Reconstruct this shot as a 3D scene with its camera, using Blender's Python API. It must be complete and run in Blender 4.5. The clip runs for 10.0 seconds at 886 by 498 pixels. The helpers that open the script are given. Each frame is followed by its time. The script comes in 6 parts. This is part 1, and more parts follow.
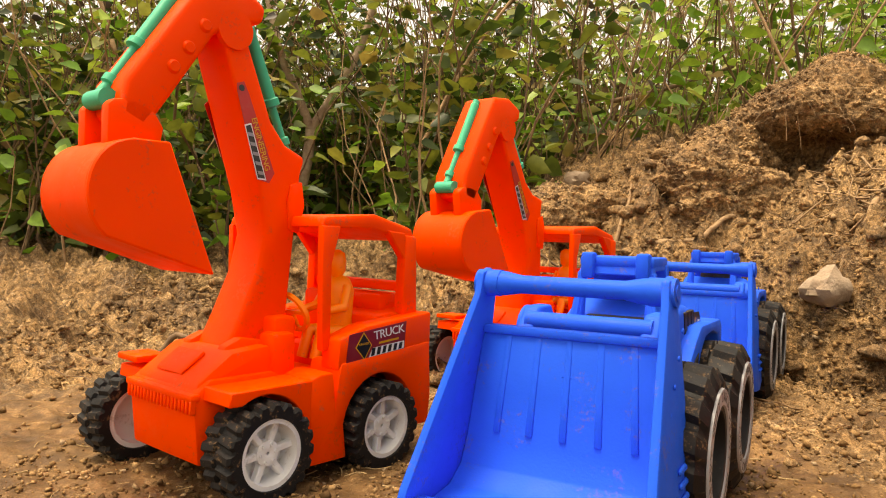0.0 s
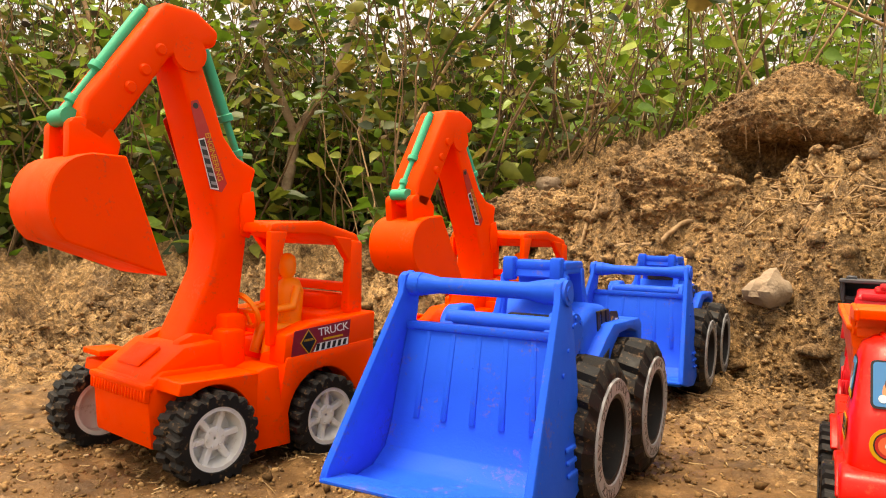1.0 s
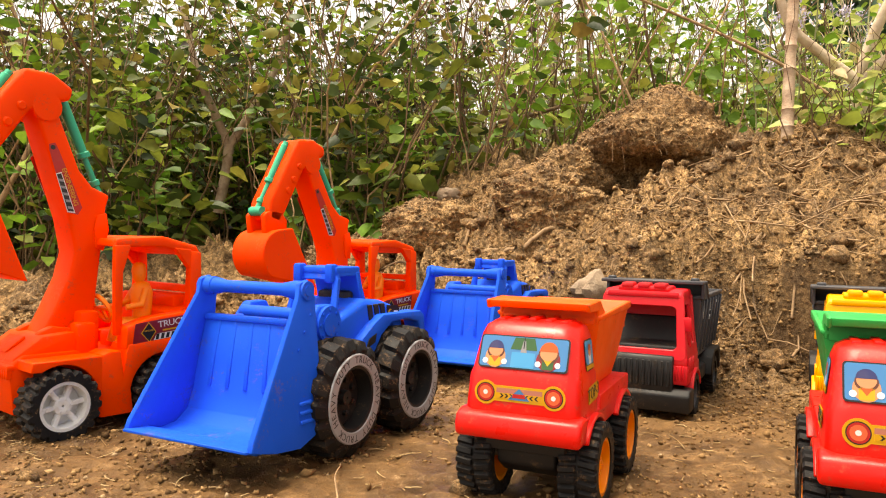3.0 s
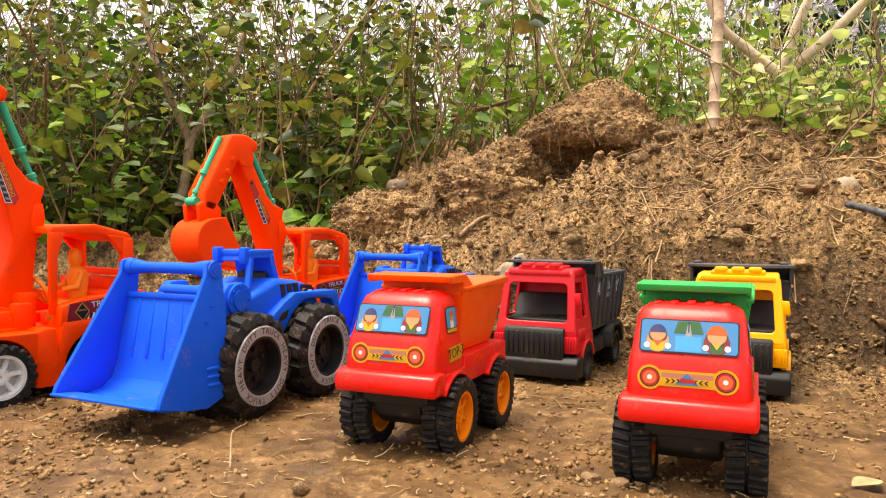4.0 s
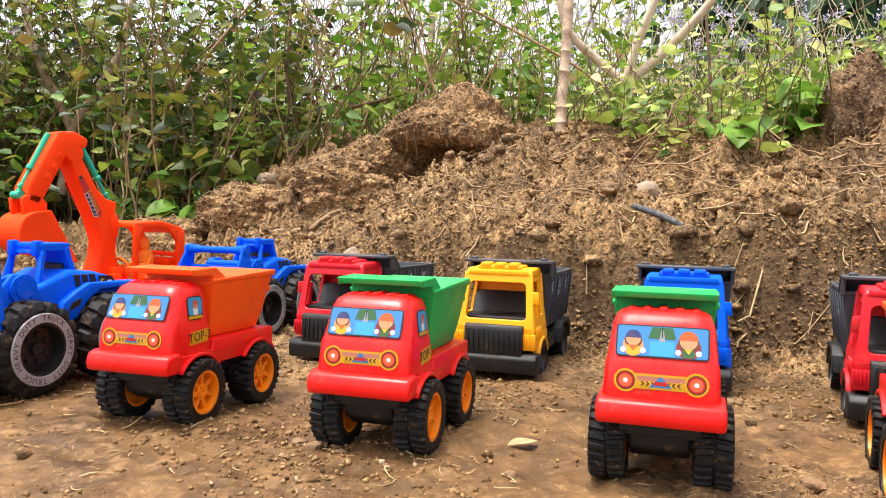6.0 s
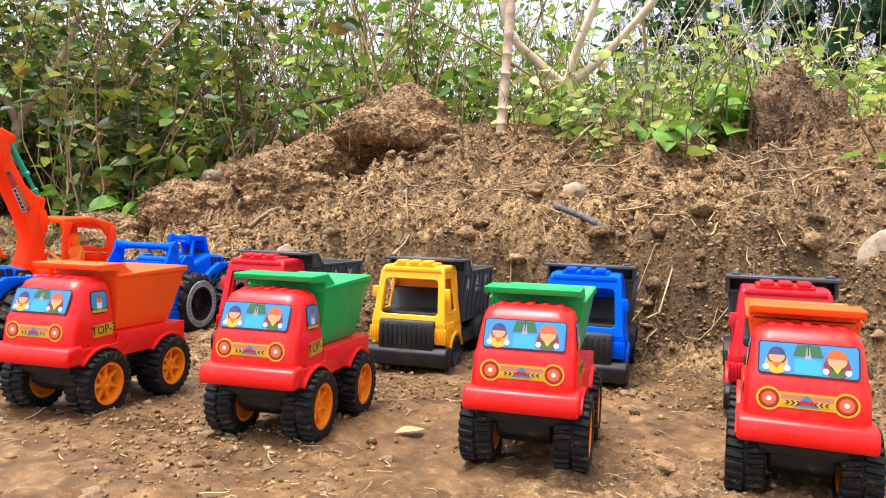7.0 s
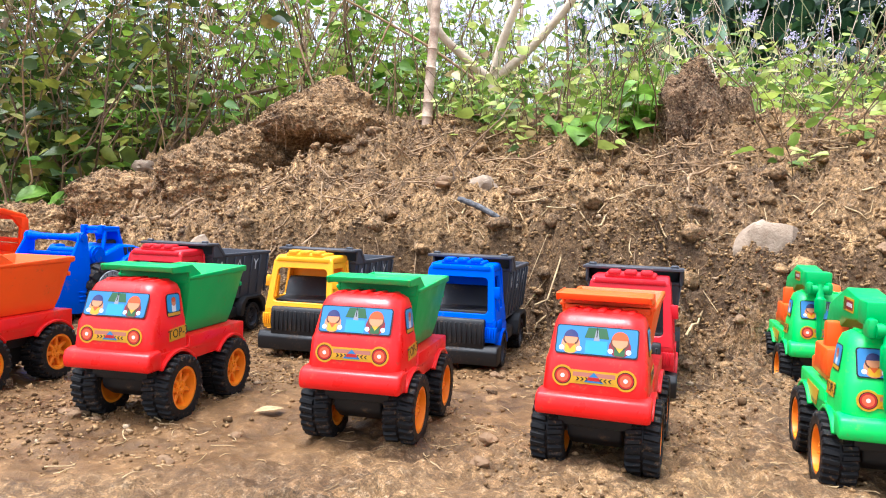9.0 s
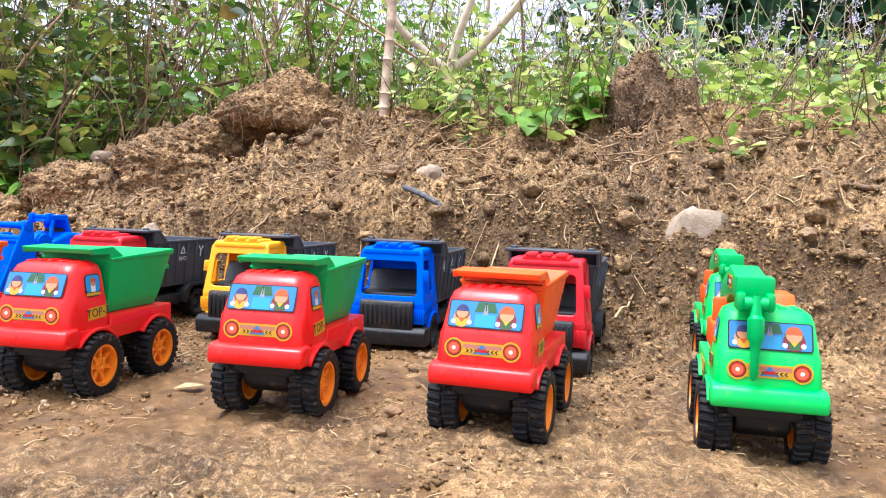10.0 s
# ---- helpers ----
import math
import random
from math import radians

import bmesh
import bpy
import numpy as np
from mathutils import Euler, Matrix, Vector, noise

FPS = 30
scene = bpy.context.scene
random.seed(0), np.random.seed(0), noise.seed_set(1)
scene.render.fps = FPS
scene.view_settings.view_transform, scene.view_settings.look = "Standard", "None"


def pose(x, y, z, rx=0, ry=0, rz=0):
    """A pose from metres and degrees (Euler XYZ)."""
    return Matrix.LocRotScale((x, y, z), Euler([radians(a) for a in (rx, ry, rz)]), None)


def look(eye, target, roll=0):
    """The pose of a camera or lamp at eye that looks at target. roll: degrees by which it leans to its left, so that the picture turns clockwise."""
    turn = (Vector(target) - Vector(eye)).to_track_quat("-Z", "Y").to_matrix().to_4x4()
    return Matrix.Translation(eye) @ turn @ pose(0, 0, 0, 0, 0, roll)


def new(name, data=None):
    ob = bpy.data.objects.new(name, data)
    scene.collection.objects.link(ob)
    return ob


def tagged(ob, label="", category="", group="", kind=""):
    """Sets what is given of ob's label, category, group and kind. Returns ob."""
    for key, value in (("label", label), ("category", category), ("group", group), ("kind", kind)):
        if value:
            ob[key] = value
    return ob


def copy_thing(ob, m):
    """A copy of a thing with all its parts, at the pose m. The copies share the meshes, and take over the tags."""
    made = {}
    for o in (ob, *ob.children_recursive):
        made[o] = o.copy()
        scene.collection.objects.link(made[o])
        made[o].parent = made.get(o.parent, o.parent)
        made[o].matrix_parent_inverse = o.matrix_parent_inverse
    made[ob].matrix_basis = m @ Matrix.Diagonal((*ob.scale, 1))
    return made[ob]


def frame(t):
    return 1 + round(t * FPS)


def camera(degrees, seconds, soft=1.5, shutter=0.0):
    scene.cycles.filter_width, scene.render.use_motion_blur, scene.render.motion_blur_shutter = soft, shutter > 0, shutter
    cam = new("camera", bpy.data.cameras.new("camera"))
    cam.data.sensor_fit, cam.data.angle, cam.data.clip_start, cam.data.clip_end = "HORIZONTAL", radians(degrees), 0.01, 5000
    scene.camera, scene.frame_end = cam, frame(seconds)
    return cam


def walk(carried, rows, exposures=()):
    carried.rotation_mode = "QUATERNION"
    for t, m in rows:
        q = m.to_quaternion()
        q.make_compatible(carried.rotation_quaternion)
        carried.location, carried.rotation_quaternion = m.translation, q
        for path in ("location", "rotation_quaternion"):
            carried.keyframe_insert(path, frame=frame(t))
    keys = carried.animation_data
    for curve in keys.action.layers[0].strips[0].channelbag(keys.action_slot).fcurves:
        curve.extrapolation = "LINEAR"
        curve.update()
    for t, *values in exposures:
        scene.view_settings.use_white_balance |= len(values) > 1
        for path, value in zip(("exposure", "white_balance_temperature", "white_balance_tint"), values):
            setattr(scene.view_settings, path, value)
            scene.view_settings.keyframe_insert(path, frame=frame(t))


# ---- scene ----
cam = camera(62.3, 10.0, soft=1.1)
METRES, EYE, TILT, LEAN, TURN = 0.70, 0.1334, 1.896, 1.376, 0.0
ROWS = [
    (0.0, 0.0, 0.0, 0.0, 0.14, -2.85, -2.88),
    (0.5, 0.0167, -0.0212, 0.0037, 0.03, -2.76, -2.93),
    (1.0, 0.0498, -0.0545, 0.0068, -0.21, -2.65, -3.02),
    (1.5, 0.0923, -0.0986, 0.0146, -0.59, -2.48, -3.05),
    (2.0, 0.1452, -0.143, 0.0253, -1.09, -2.33, -2.98),
    (3.5, 0.2688, -0.2834, 0.031, -2.83, -2.49, -2.29),
    (4.0, 0.3166, -0.3295, 0.0262, -3.65, -2.88, -2.05),
    (4.5, 0.3723, -0.3708, 0.0265, -4.75, -3.28, -2.01),
    (5.0, 0.4224, -0.4075, 0.0303, -6.06, -3.47, -2.23),
    (5.5, 0.4642, -0.43, 0.0401, -7.45, -3.48, -2.57),
    (7.0, 0.5732, -0.5031, 0.0552, -11.11, -3.5, -3.48),
    (7.5, 0.6075, -0.5282, 0.0524, -12.01, -3.68, -3.6),
    (8.0, 0.6366, -0.5521, 0.0563, -12.65, -3.85, -3.64),
    (8.5, 0.6565, -0.571, 0.0602, -13.11, -4.05, -3.65),
    (9.0, 0.6794, -0.5874, 0.0709, -13.59, -4.27, -3.63),
    (9.5, 0.7181, -0.6121, 0.0717, -14.19, -4.5, -3.58),
    (10.0, 0.7492, -0.6406, 0.0649, -14.85, -4.67, -3.55),
]
walk(cam, [(t, pose(0, 0, EYE, TILT, LEAN, TURN) @ pose(METRES * x, METRES * y, METRES * z, 90 + pitch, roll, yaw)) for t, x, y, z, yaw, pitch, roll in ROWS], exposures=[(0.0, 1.02, 9200, 11), (3.5, 1.17, 8000, 10), (6.0, 1.29, 6500, 10), (10.0, 1.42, 5600, 10)])

# ---- world and sun ----
world = bpy.data.worlds.new("sky")
scene.world = world
world.use_nodes = True
wn = world.node_tree
sky = wn.nodes.new("ShaderNodeTexSky")
sky.sky_type, sky.sun_disc = "NISHITA", False
sky.sun_elevation, sky.sun_rotation = radians(75), radians(268)
sky.air_density, sky.dust_density, sky.ozone_density = 1.0, 4.0, 0.6
haze = wn.nodes.new("ShaderNodeHueSaturation")  # thin overcast: the sky's blue is washed out
haze.inputs["Saturation"].default_value, haze.inputs["Value"].default_value = 0.30, 1.15
wn.links.new(sky.outputs[0], haze.inputs["Color"])
wn.links.new(haze.outputs[0], wn.nodes["Background"].inputs[0])
wn.nodes["Background"].inputs[1].default_value = 0.14
sun = new("sun", bpy.data.lights.new("sun", "SUN"))
sun.data.energy, sun.data.angle, sun.data.color = 2.0, radians(22), (1.0, 0.95, 0.86)
sun.matrix_world = look((-0.7, 0.15, 4.0), (0.3, 0.4, 0.0))


# ---- materials ----
class Nodes:
    """A short hand for one node material."""

    def __init__(self, name, rough=0.5, metal=0.0):
        self.m = bpy.data.materials.new(name)
        self.m.use_nodes = True
        self.t = self.m.node_tree
        self.b = self.t.nodes["Principled BSDF"]
        self.b.inputs["Roughness"].default_value = rough
        self.b.inputs["Metallic"].default_value = metal
        self.co = self.t.nodes.new("ShaderNodeTexCoord").outputs["Object"]

    def add(self, kind, **sockets):
        n = self.t.nodes.new(kind)
        for key, value in sockets.items():
            sock = n.inputs[key.replace("_", " ")]
            if hasattr(value, "links"):
                self.t.links.new(value, sock)
            else:
                sock.default_value = value
        return n

    def noise(self, scale, detail=4, rough=0.55, co=None):
        return self.add("ShaderNodeTexNoise", Vector=co or self.co, Scale=scale, Detail=detail, Roughness=rough).outputs["Fac"]

    def ramp(self, fac, stops):
        n = self.add("ShaderNodeValToRGB", Fac=fac)
        e = n.color_ramp.elements
        while len(e) < len(stops):
            e.new(0.5)
        for el, (p, c) in zip(e, stops):
            el.position, el.color = p, (*c, 1) if len(c) == 3 else (c[0], c[0], c[0], 1)
        return n.outputs[0]

    def mix(self, fac, a, b, how="MIX"):
        n = self.t.nodes.new("ShaderNodeMix")
        n.data_type, n.blend_type = "RGBA", how
        for sock, value in ((n.inputs[0], fac), (n.inputs[6], a), (n.inputs[7], b)):
            if hasattr(value, "links"):
                self.t.links.new(value, sock)
            else:
                sock.default_value = value if sock == n.inputs[0] else (*value, 1)
        return n.outputs[2]

    def set(self, key, value):
        if hasattr(value, "links"):
            self.t.links.new(value, self.b.inputs[key])
        else:
            self.b.inputs[key].default_value = value

    def bump(self, height, strength=0.3, distance=0.001):
        n = self.add("ShaderNodeBump", Height=height, Strength=strength, Distance=distance)
        self.t.links.new(n.outputs[0], self.b.inputs["Normal"])


def plastic(name, c, rough=0.42, dust=0.10, sss=0.0, spec=0.38):
    """Moulded toy plastic: near-plain colour, faint mould grain, a film of dust in patches."""
    k = Nodes(name, rough)
    n1, n2 = k.noise(60, 5, 0.6), k.noise(900, 2)
    film = k.ramp(n1, [(0.52, (0.0,)), (0.80, (dust,))])
    shade = k.ramp(k.noise(25, 2), [(0.3, (0.93,)), (0.7, (1.0,))])
    col = k.mix(film, k.mix(1.0, c, shade, "MULTIPLY"), (0.34, 0.20, 0.10))
    speck = k.ramp(k.mix(0.5, k.noise(420, 3, 0.7), n1), [(0.57, (0.0,)), (0.64, (0.30,))])
    col = k.mix(speck, col, (0.20, 0.115, 0.055))
    k.set("Base Color", col)
    k.set("Roughness", k.ramp(n1, [(0.3, (rough - 0.06,)), (0.75, (min(1, rough + 0.18),))]))
    k.bump(n2, 0.12, 0.0006)
    k.set("Specular IOR Level", spec)
    if sss:
        k.set("Subsurface Weight", sss)
        k.set("Subsurface Radius", (0.01, 0.004, 0.002))
        k.set("Subsurface Scale", 0.3)
    return k.m


def rubber(name, c=0.012, dust=0.35):
    k = Nodes(name, 0.5)
    n1 = k.noise(90, 6, 0.65)
    film = k.ramp(n1, [(0.5, (0.0,)), (0.78, (dust,))])
    speck = k.ramp(k.mix(0.4, k.noise(380, 3, 0.7), n1), [(0.56, (0.0,)), (0.64, (0.55,))])
    k.set("Base Color", k.mix(speck, k.mix(film, (c, c, c * 1.1), (0.26, 0.16, 0.09)), (0.24, 0.14, 0.07)))
    k.set("Roughness", k.ramp(n1, [(0.3, (0.38,)), (0.7, (0.8,))]))
    k.bump(k.noise(700, 3), 0.2, 0.0006)
    k.set("Specular IOR Level", 0.22)
    return k.m


def plain(name, c, rough=0.35):
    k = Nodes(name, rough)
    k.set("Base Color", k.mix(k.ramp(k.noise(140, 4), [(0.55, (0.0,)), (0.85, (0.12,))]), c, (0.3, 0.2, 0.12)))
    return k.m


def soil_nodes(name, dry, damp, scale=1.0, relief=0.004, trodden=None):
    """Crumbled earth: paler dry and darker damp patches, crumbs, grit and specks of chaff, with crevice shade in the
    colour.
    """
    k = Nodes(name, 0.9)
    big, mid = k.noise(5 * scale, 5), k.noise(45 * scale, 6, 0.7)
    fine, grit = k.noise(240 * scale, 5, 0.75), k.noise(800 * scale, 4, 0.75)
    c = k.mix(k.ramp(big, [(0.42, (0.0,)), (0.60, (1.0,))]), damp, dry)
    # shade between crumbs is painted in: lows of the bump's noises get darker
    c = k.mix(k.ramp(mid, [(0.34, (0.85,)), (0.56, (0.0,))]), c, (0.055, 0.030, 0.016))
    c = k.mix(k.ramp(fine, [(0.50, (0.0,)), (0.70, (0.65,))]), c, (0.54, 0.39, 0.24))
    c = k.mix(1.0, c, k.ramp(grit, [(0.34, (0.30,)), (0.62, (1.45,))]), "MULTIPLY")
    cell = k.add("ShaderNodeTexVoronoi", Vector=k.co, Scale=210 * scale).outputs["Color"]
    c = k.mix(1.0, c, k.ramp(cell, [(0.25, (0.62,)), (0.75, (1.30,))]), "MULTIPLY")
    crack = k.add("ShaderNodeTexVoronoi", Vector=k.co, Scale=170 * scale).outputs["Distance"]
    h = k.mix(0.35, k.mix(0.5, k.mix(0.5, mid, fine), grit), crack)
    rough = k.ramp(big, [(0.34, (0.62,)), (0.52, (0.92,))])
    k.set("Specular IOR Level", 0.25)
    if trodden:  # smooth damp clay, pressed flat, where the earth is not loose
        at = k.t.nodes.new("ShaderNodeAttribute")
        at.attribute_name = "loose"
        edge = k.ramp(at.outputs["Fac"], [(0.0, (0.0,)), (1.0, (1.0,))])
        wob = k.mix(0.5, edge, k.mix(0.5, mid, fine))
        press = k.ramp(wob, [(0.30, (0.0,)), (0.46, (1.0,))])
        blot = k.noise(13 * scale, 6, 0.65)
        clay = k.mix(k.ramp(blot, [(0.36, (0.0,)), (0.62, (1.0,))]), trodden[1], trodden[0])
        # the clay's small hollows are darkened likewise, as painted shade
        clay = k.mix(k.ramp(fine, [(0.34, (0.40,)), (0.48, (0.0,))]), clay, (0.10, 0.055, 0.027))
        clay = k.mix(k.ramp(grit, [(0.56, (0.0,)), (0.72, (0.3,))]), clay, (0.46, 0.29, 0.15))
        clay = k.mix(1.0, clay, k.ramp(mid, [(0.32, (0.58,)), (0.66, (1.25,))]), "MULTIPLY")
        c = k.mix(press, clay, c)
        cut = k.t.nodes.new("ShaderNodeAttribute")  # damp subsoil of the cut, plus the overhang's shade painted into its colour
        cut.attribute_name = "damp_shade"
        cut_dark = k.ramp(k.mix(0.45, cut.outputs["Fac"], k.mix(0.5, big, mid)), [(0.50, (0.0,)), (0.64, (1.0,))])
        c = k.mix(cut_dark, c, k.mix(0.62, c, (0.070, 0.038, 0.018)))
        h = k.mix(press, k.mix(0.55, k.mix(0.35, mid, fine), (0.5, 0.5, 0.5)), h)
        rough = k.mix(press, k.ramp(blot, [(0.36, (0.30,)), (0.62, (0.62,))]), rough)
    k.set("Base Color", c)
    k.bump(h, 1.0, relief)
    k.set("Roughness", rough)
    return k


M = {}
M["orange"] = plastic("orange_plastic", (1.0, 0.056, 0.0006), 0.5, 0.015, 0.25, 0.14)
M["orange_light"] = plastic("pale_orange_plastic", (1.0, 0.27, 0.012), 0.45, 0.03)
M["blue"] = plastic("blue_plastic", (0.0002, 0.098, 0.76), 0.50, 0.02, 0.0, 0.10)
M["red"] = plastic("red_plastic", (0.80, 0.008, 0.006), 0.30, 0.03)
M["crimson"] = plastic("crimson_plastic", (0.62, 0.006, 0.016), 0.38, 0.05)
M["yellow"] = plastic("yellow_plastic", (1.0, 0.42, 0.003), 0.38, 0.05)
M["green"] = plastic("green_plastic", (0.006, 0.40, 0.085), 0.38, 0.08)
M["lime"] = plastic("light_green_plastic", (0.022, 0.58, 0.095), 0.38, 0.06)
M["bed_orange"] = plastic("bright_orange_plastic", (0.95, 0.10, 0.003), 0.4, 0.06)
M["teal"] = plastic("teal_plastic", (0.01, 0.42, 0.24), 0.38, 0.05)
M["black"] = plastic("black_plastic", (0.010, 0.010, 0.011), 0.5, 0.06)
M["charcoal"] = plastic("charcoal_plastic", (0.050, 0.054, 0.066), 0.42, 0.10)
M["white"] = plastic("white_plastic", (0.78, 0.78, 0.78), 0.4, 0.25)
M["rim"] = plastic("amber_plastic", (0.92, 0.26, 0.005), 0.36, 0.06)
M["grey"] = plastic("grey_plastic", (0.32, 0.33, 0.35), 0.5, 0.3)
M["rubber"] = rubber("black_rubber", 0.008, 0.06)
M["rubber_dusty"] = rubber("dusty_rubber", 0.007, 0.10)
for key, c in dict(p_blue=(0.03, 0.17, 0.40), p_sky=(0.03, 0.26, 0.52), p_black=(0.006, 0.006, 0.008), p_yellow=(0.58, 0.30, 0.005), p_red=(0.42, 0.010, 0.008), p_glow=(0.70, 0.11, 0.04),
                   p_white=(0.66, 0.66, 0.66), p_tan=(0.55, 0.22, 0.10), p_orange=(0.52, 0.075, 0.006), p_navy=(0.018, 0.022, 0.11), p_green=(0.02, 0.085, 0.022), p_crimson=(0.20, 0.006, 0.015),
                   p_grey=(0.22, 0.22, 0.24), p_pink=(0.42, 0.15, 0.11), p_brown=(0.10, 0.028, 0.012)).items():
    M[key] = plain("print_" + key[2:], c)
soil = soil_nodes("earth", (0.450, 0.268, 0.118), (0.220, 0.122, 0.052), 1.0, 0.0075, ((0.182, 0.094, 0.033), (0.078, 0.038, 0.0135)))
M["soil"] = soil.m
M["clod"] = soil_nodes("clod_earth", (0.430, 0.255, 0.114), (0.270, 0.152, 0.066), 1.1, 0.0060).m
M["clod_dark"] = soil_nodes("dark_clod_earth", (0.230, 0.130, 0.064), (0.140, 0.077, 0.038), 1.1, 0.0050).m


def leaf_material(name, stops, gloss=0.5):
    k = Nodes(name, gloss)
    geo = k.t.nodes.new("ShaderNodeNewGeometry")
    c = k.ramp(geo.outputs["Random Per Island"], stops)
    c = k.mix(1.0, c, k.ramp(k.noise(60, 4), [(0.3, (0.7,)), (0.7, (1.15,))]), "MULTIPLY")
    k.set("Base Color", c)
    tr = k.add("ShaderNodeBsdfTranslucent", Color=c)
    mx = k.add("ShaderNodeMixShader", Fac=0.35)
    k.t.links.new(k.b.outputs[0], mx.inputs[1])
    k.t.links.new(tr.outputs[0], mx.inputs[2])
    k.t.links.new(mx.outputs[0], k.t.nodes["Material Output"].inputs["Surface"])
    return k.m


M["leaf"] = leaf_material("shrub_leaf", [(0.0, (0.022, 0.045, 0.010)), (0.35, (0.055, 0.095, 0.016)), (0.6, (0.12, 0.165, 0.024)), (0.85, (0.26, 0.28, 0.040)), (0.97, (0.32, 0.23, 0.06))])
M["leaf_mid"] = leaf_material("sunlit_leaf", [(0.0, (0.07, 0.13, 0.02)), (0.35, (0.15, 0.23, 0.03)), (0.7, (0.27, 0.33, 0.05)), (0.9, (0.40, 0.40, 0.08)), (1.0, (0.50, 0.36, 0.12))])
k = Nodes("loose_crumbs", 0.9)
tone = k.ramp(k.t.nodes.new("ShaderNodeNewGeometry").outputs["Random Per Island"], [(0.0, (0.080, 0.043, 0.018)), (0.35, (0.190, 0.108, 0.045)), (0.7, (0.300, 0.176, 0.076)), (0.95, (0.390, 0.242, 0.114)), (1.0, (0.42, 0.31, 0.20))])
k.set("Base Color", k.mix(1.0, tone, k.ramp(k.noise(700, 4, 0.7), [(0.32, (0.6,)), (0.66, (1.2,))]), "MULTIPLY"))
k.set("Specular IOR Level", 0.2)
M["crumb"] = k.m
M["leaf_bright"] = leaf_material("young_leaf", [(0.0, (0.09, 0.21, 0.02)), (0.5, (0.18, 0.35, 0.035)), (0.85, (0.32, 0.46, 0.06)), (1.0, (0.48, 0.48, 0.10))])
M["leaf_weed"] = leaf_material("weed_leaf", [(0.0, (0.06, 0.12, 0.02)), (0.3, (0.20, 0.32, 0.045)), (0.65, (0.42, 0.53, 0.09)), (0.9, (0.66, 0.68, 0.24)), (1.0, (0.46, 0.33, 0.17))])
M["leaf_pale"] = leaf_material("pale_weed_leaf", [(0.0, (0.16, 0.22, 0.07)), (0.4, (0.34, 0.42, 0.14)), (0.75, (0.52, 0.54, 0.32)), (1.0, (0.62, 0.56, 0.48))])
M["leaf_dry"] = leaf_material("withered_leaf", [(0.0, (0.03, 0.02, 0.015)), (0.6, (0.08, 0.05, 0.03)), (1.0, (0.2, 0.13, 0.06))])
M["leaf_far"] = leaf_material("far_foliage", [(0.0, (0.012, 0.04, 0.018)), (0.6, (0.03, 0.085, 0.035)), (1.0, (0.06, 0.15, 0.05))])
M["flower"] = leaf_material("lilac_petals", [(0.0, (0.45, 0.40, 0.62)), (1.0, (0.72, 0.68, 0.80))])


def bark(name, light, dark, scale=40):
    k = Nodes(name, 0.8)
    n = k.noise(scale, 6, 0.65)
    k.set("Base Color", k.ramp(n, [(0.3, dark), (0.65, light)]))
    k.bump(k.noise(scale * 6, 4), 0.5, 0.003)
    return k.m


M["stem"] = bark("brown_stem", (0.22, 0.13, 0.065), (0.07, 0.042, 0.025))
M["pale"] = bark("pale_bark", (0.70, 0.58, 0.44), (0.44, 0.32, 0.22), 30)
M["stalk"] = bark("green_stalk", (0.34, 0.36, 0.17), (0.20, 0.20, 0.10), 60)
M["cane"] = bark("brown_cane", (0.58, 0.43, 0.31), (0.30, 0.19, 0.125), 45)
M["root"] = bark("dry_root", (0.42, 0.27, 0.14), (0.18, 0.10, 0.05), 60)
M["straw"] = bark("straw", (0.55, 0.40, 0.20), (0.32, 0.2, 0.1), 80)
M["char"] = bark("charred_bark", (0.15, 0.145, 0.15), (0.012, 0.012, 0.012), 130)
M["stone"] = bark("pale_stone", (0.40, 0.300, 0.210), (0.24, 0.165, 0.105), 60)
M["pebble"] = bark("brown_pebble", (0.29, 0.172, 0.085), (0.15, 0.085, 0.040), 60)


# ---- building tools ----
def thing(name, m, label, category, group=""):
    ob = new(name)
    ob.empty_display_size = 0.02
    ob.matrix_basis = m
    return tagged(ob, label, category, group)


def finish(bm, name, mat, smooth=38):
    bmesh.ops.recalc_face_normals(bm, faces=bm.faces[:])
    me = bpy.data.meshes.new(name)
    bm.to_mesh(me)
    bm.free()
    if smooth:
        me.shade_smooth()
        me.set_sharp_from_angle(angle=radians(smooth))
    me.materials.append(mat)
    return me


def part(name, bm, mat, parent, label="", m=None, smooth=38):
    """Links a bmesh, or a ready mesh, as one object under a thing or a part."""
    me = bm if isinstance(bm, bpy.types.Mesh) else finish(bm, name, mat, smooth)
    ob = new(name, me)
    if parent:
        ob.parent = parent
    if m is not None:
        ob.matrix_basis = m
    return tagged(ob, label)


def bevelled(bm, width, seg=2, angle=30):
    if width:
        bmesh.ops.recalc_face_normals(bm, faces=bm.faces[:])
        edges = [e for e in bm.edges if len(e.link_faces) == 2 and e.calc_face_angle(0) > radians(angle)]
        bmesh.ops.bevel(bm, geom=edges, offset=width, segments=seg, profile=0.5, affect="EDGES", clamp_overlap=True)
    return bm


def box(x0, x1, y0, y1, z0, z1, bev=0.001, seg=2):
    bm = bmesh.new()
    v = [bm.verts.new((x, y, z)) for z in (z0, z1) for y in (y0, y1) for x in (x0, x1)]
    for q in ((0, 2, 3, 1), (4, 5, 7, 6), (0, 1, 5, 4), (2, 6, 7, 3), (0, 4, 6, 2), (1, 3, 7, 5)):
        bm.faces.new([v[i] for i in q])
    return bevelled(bm, bev, seg)


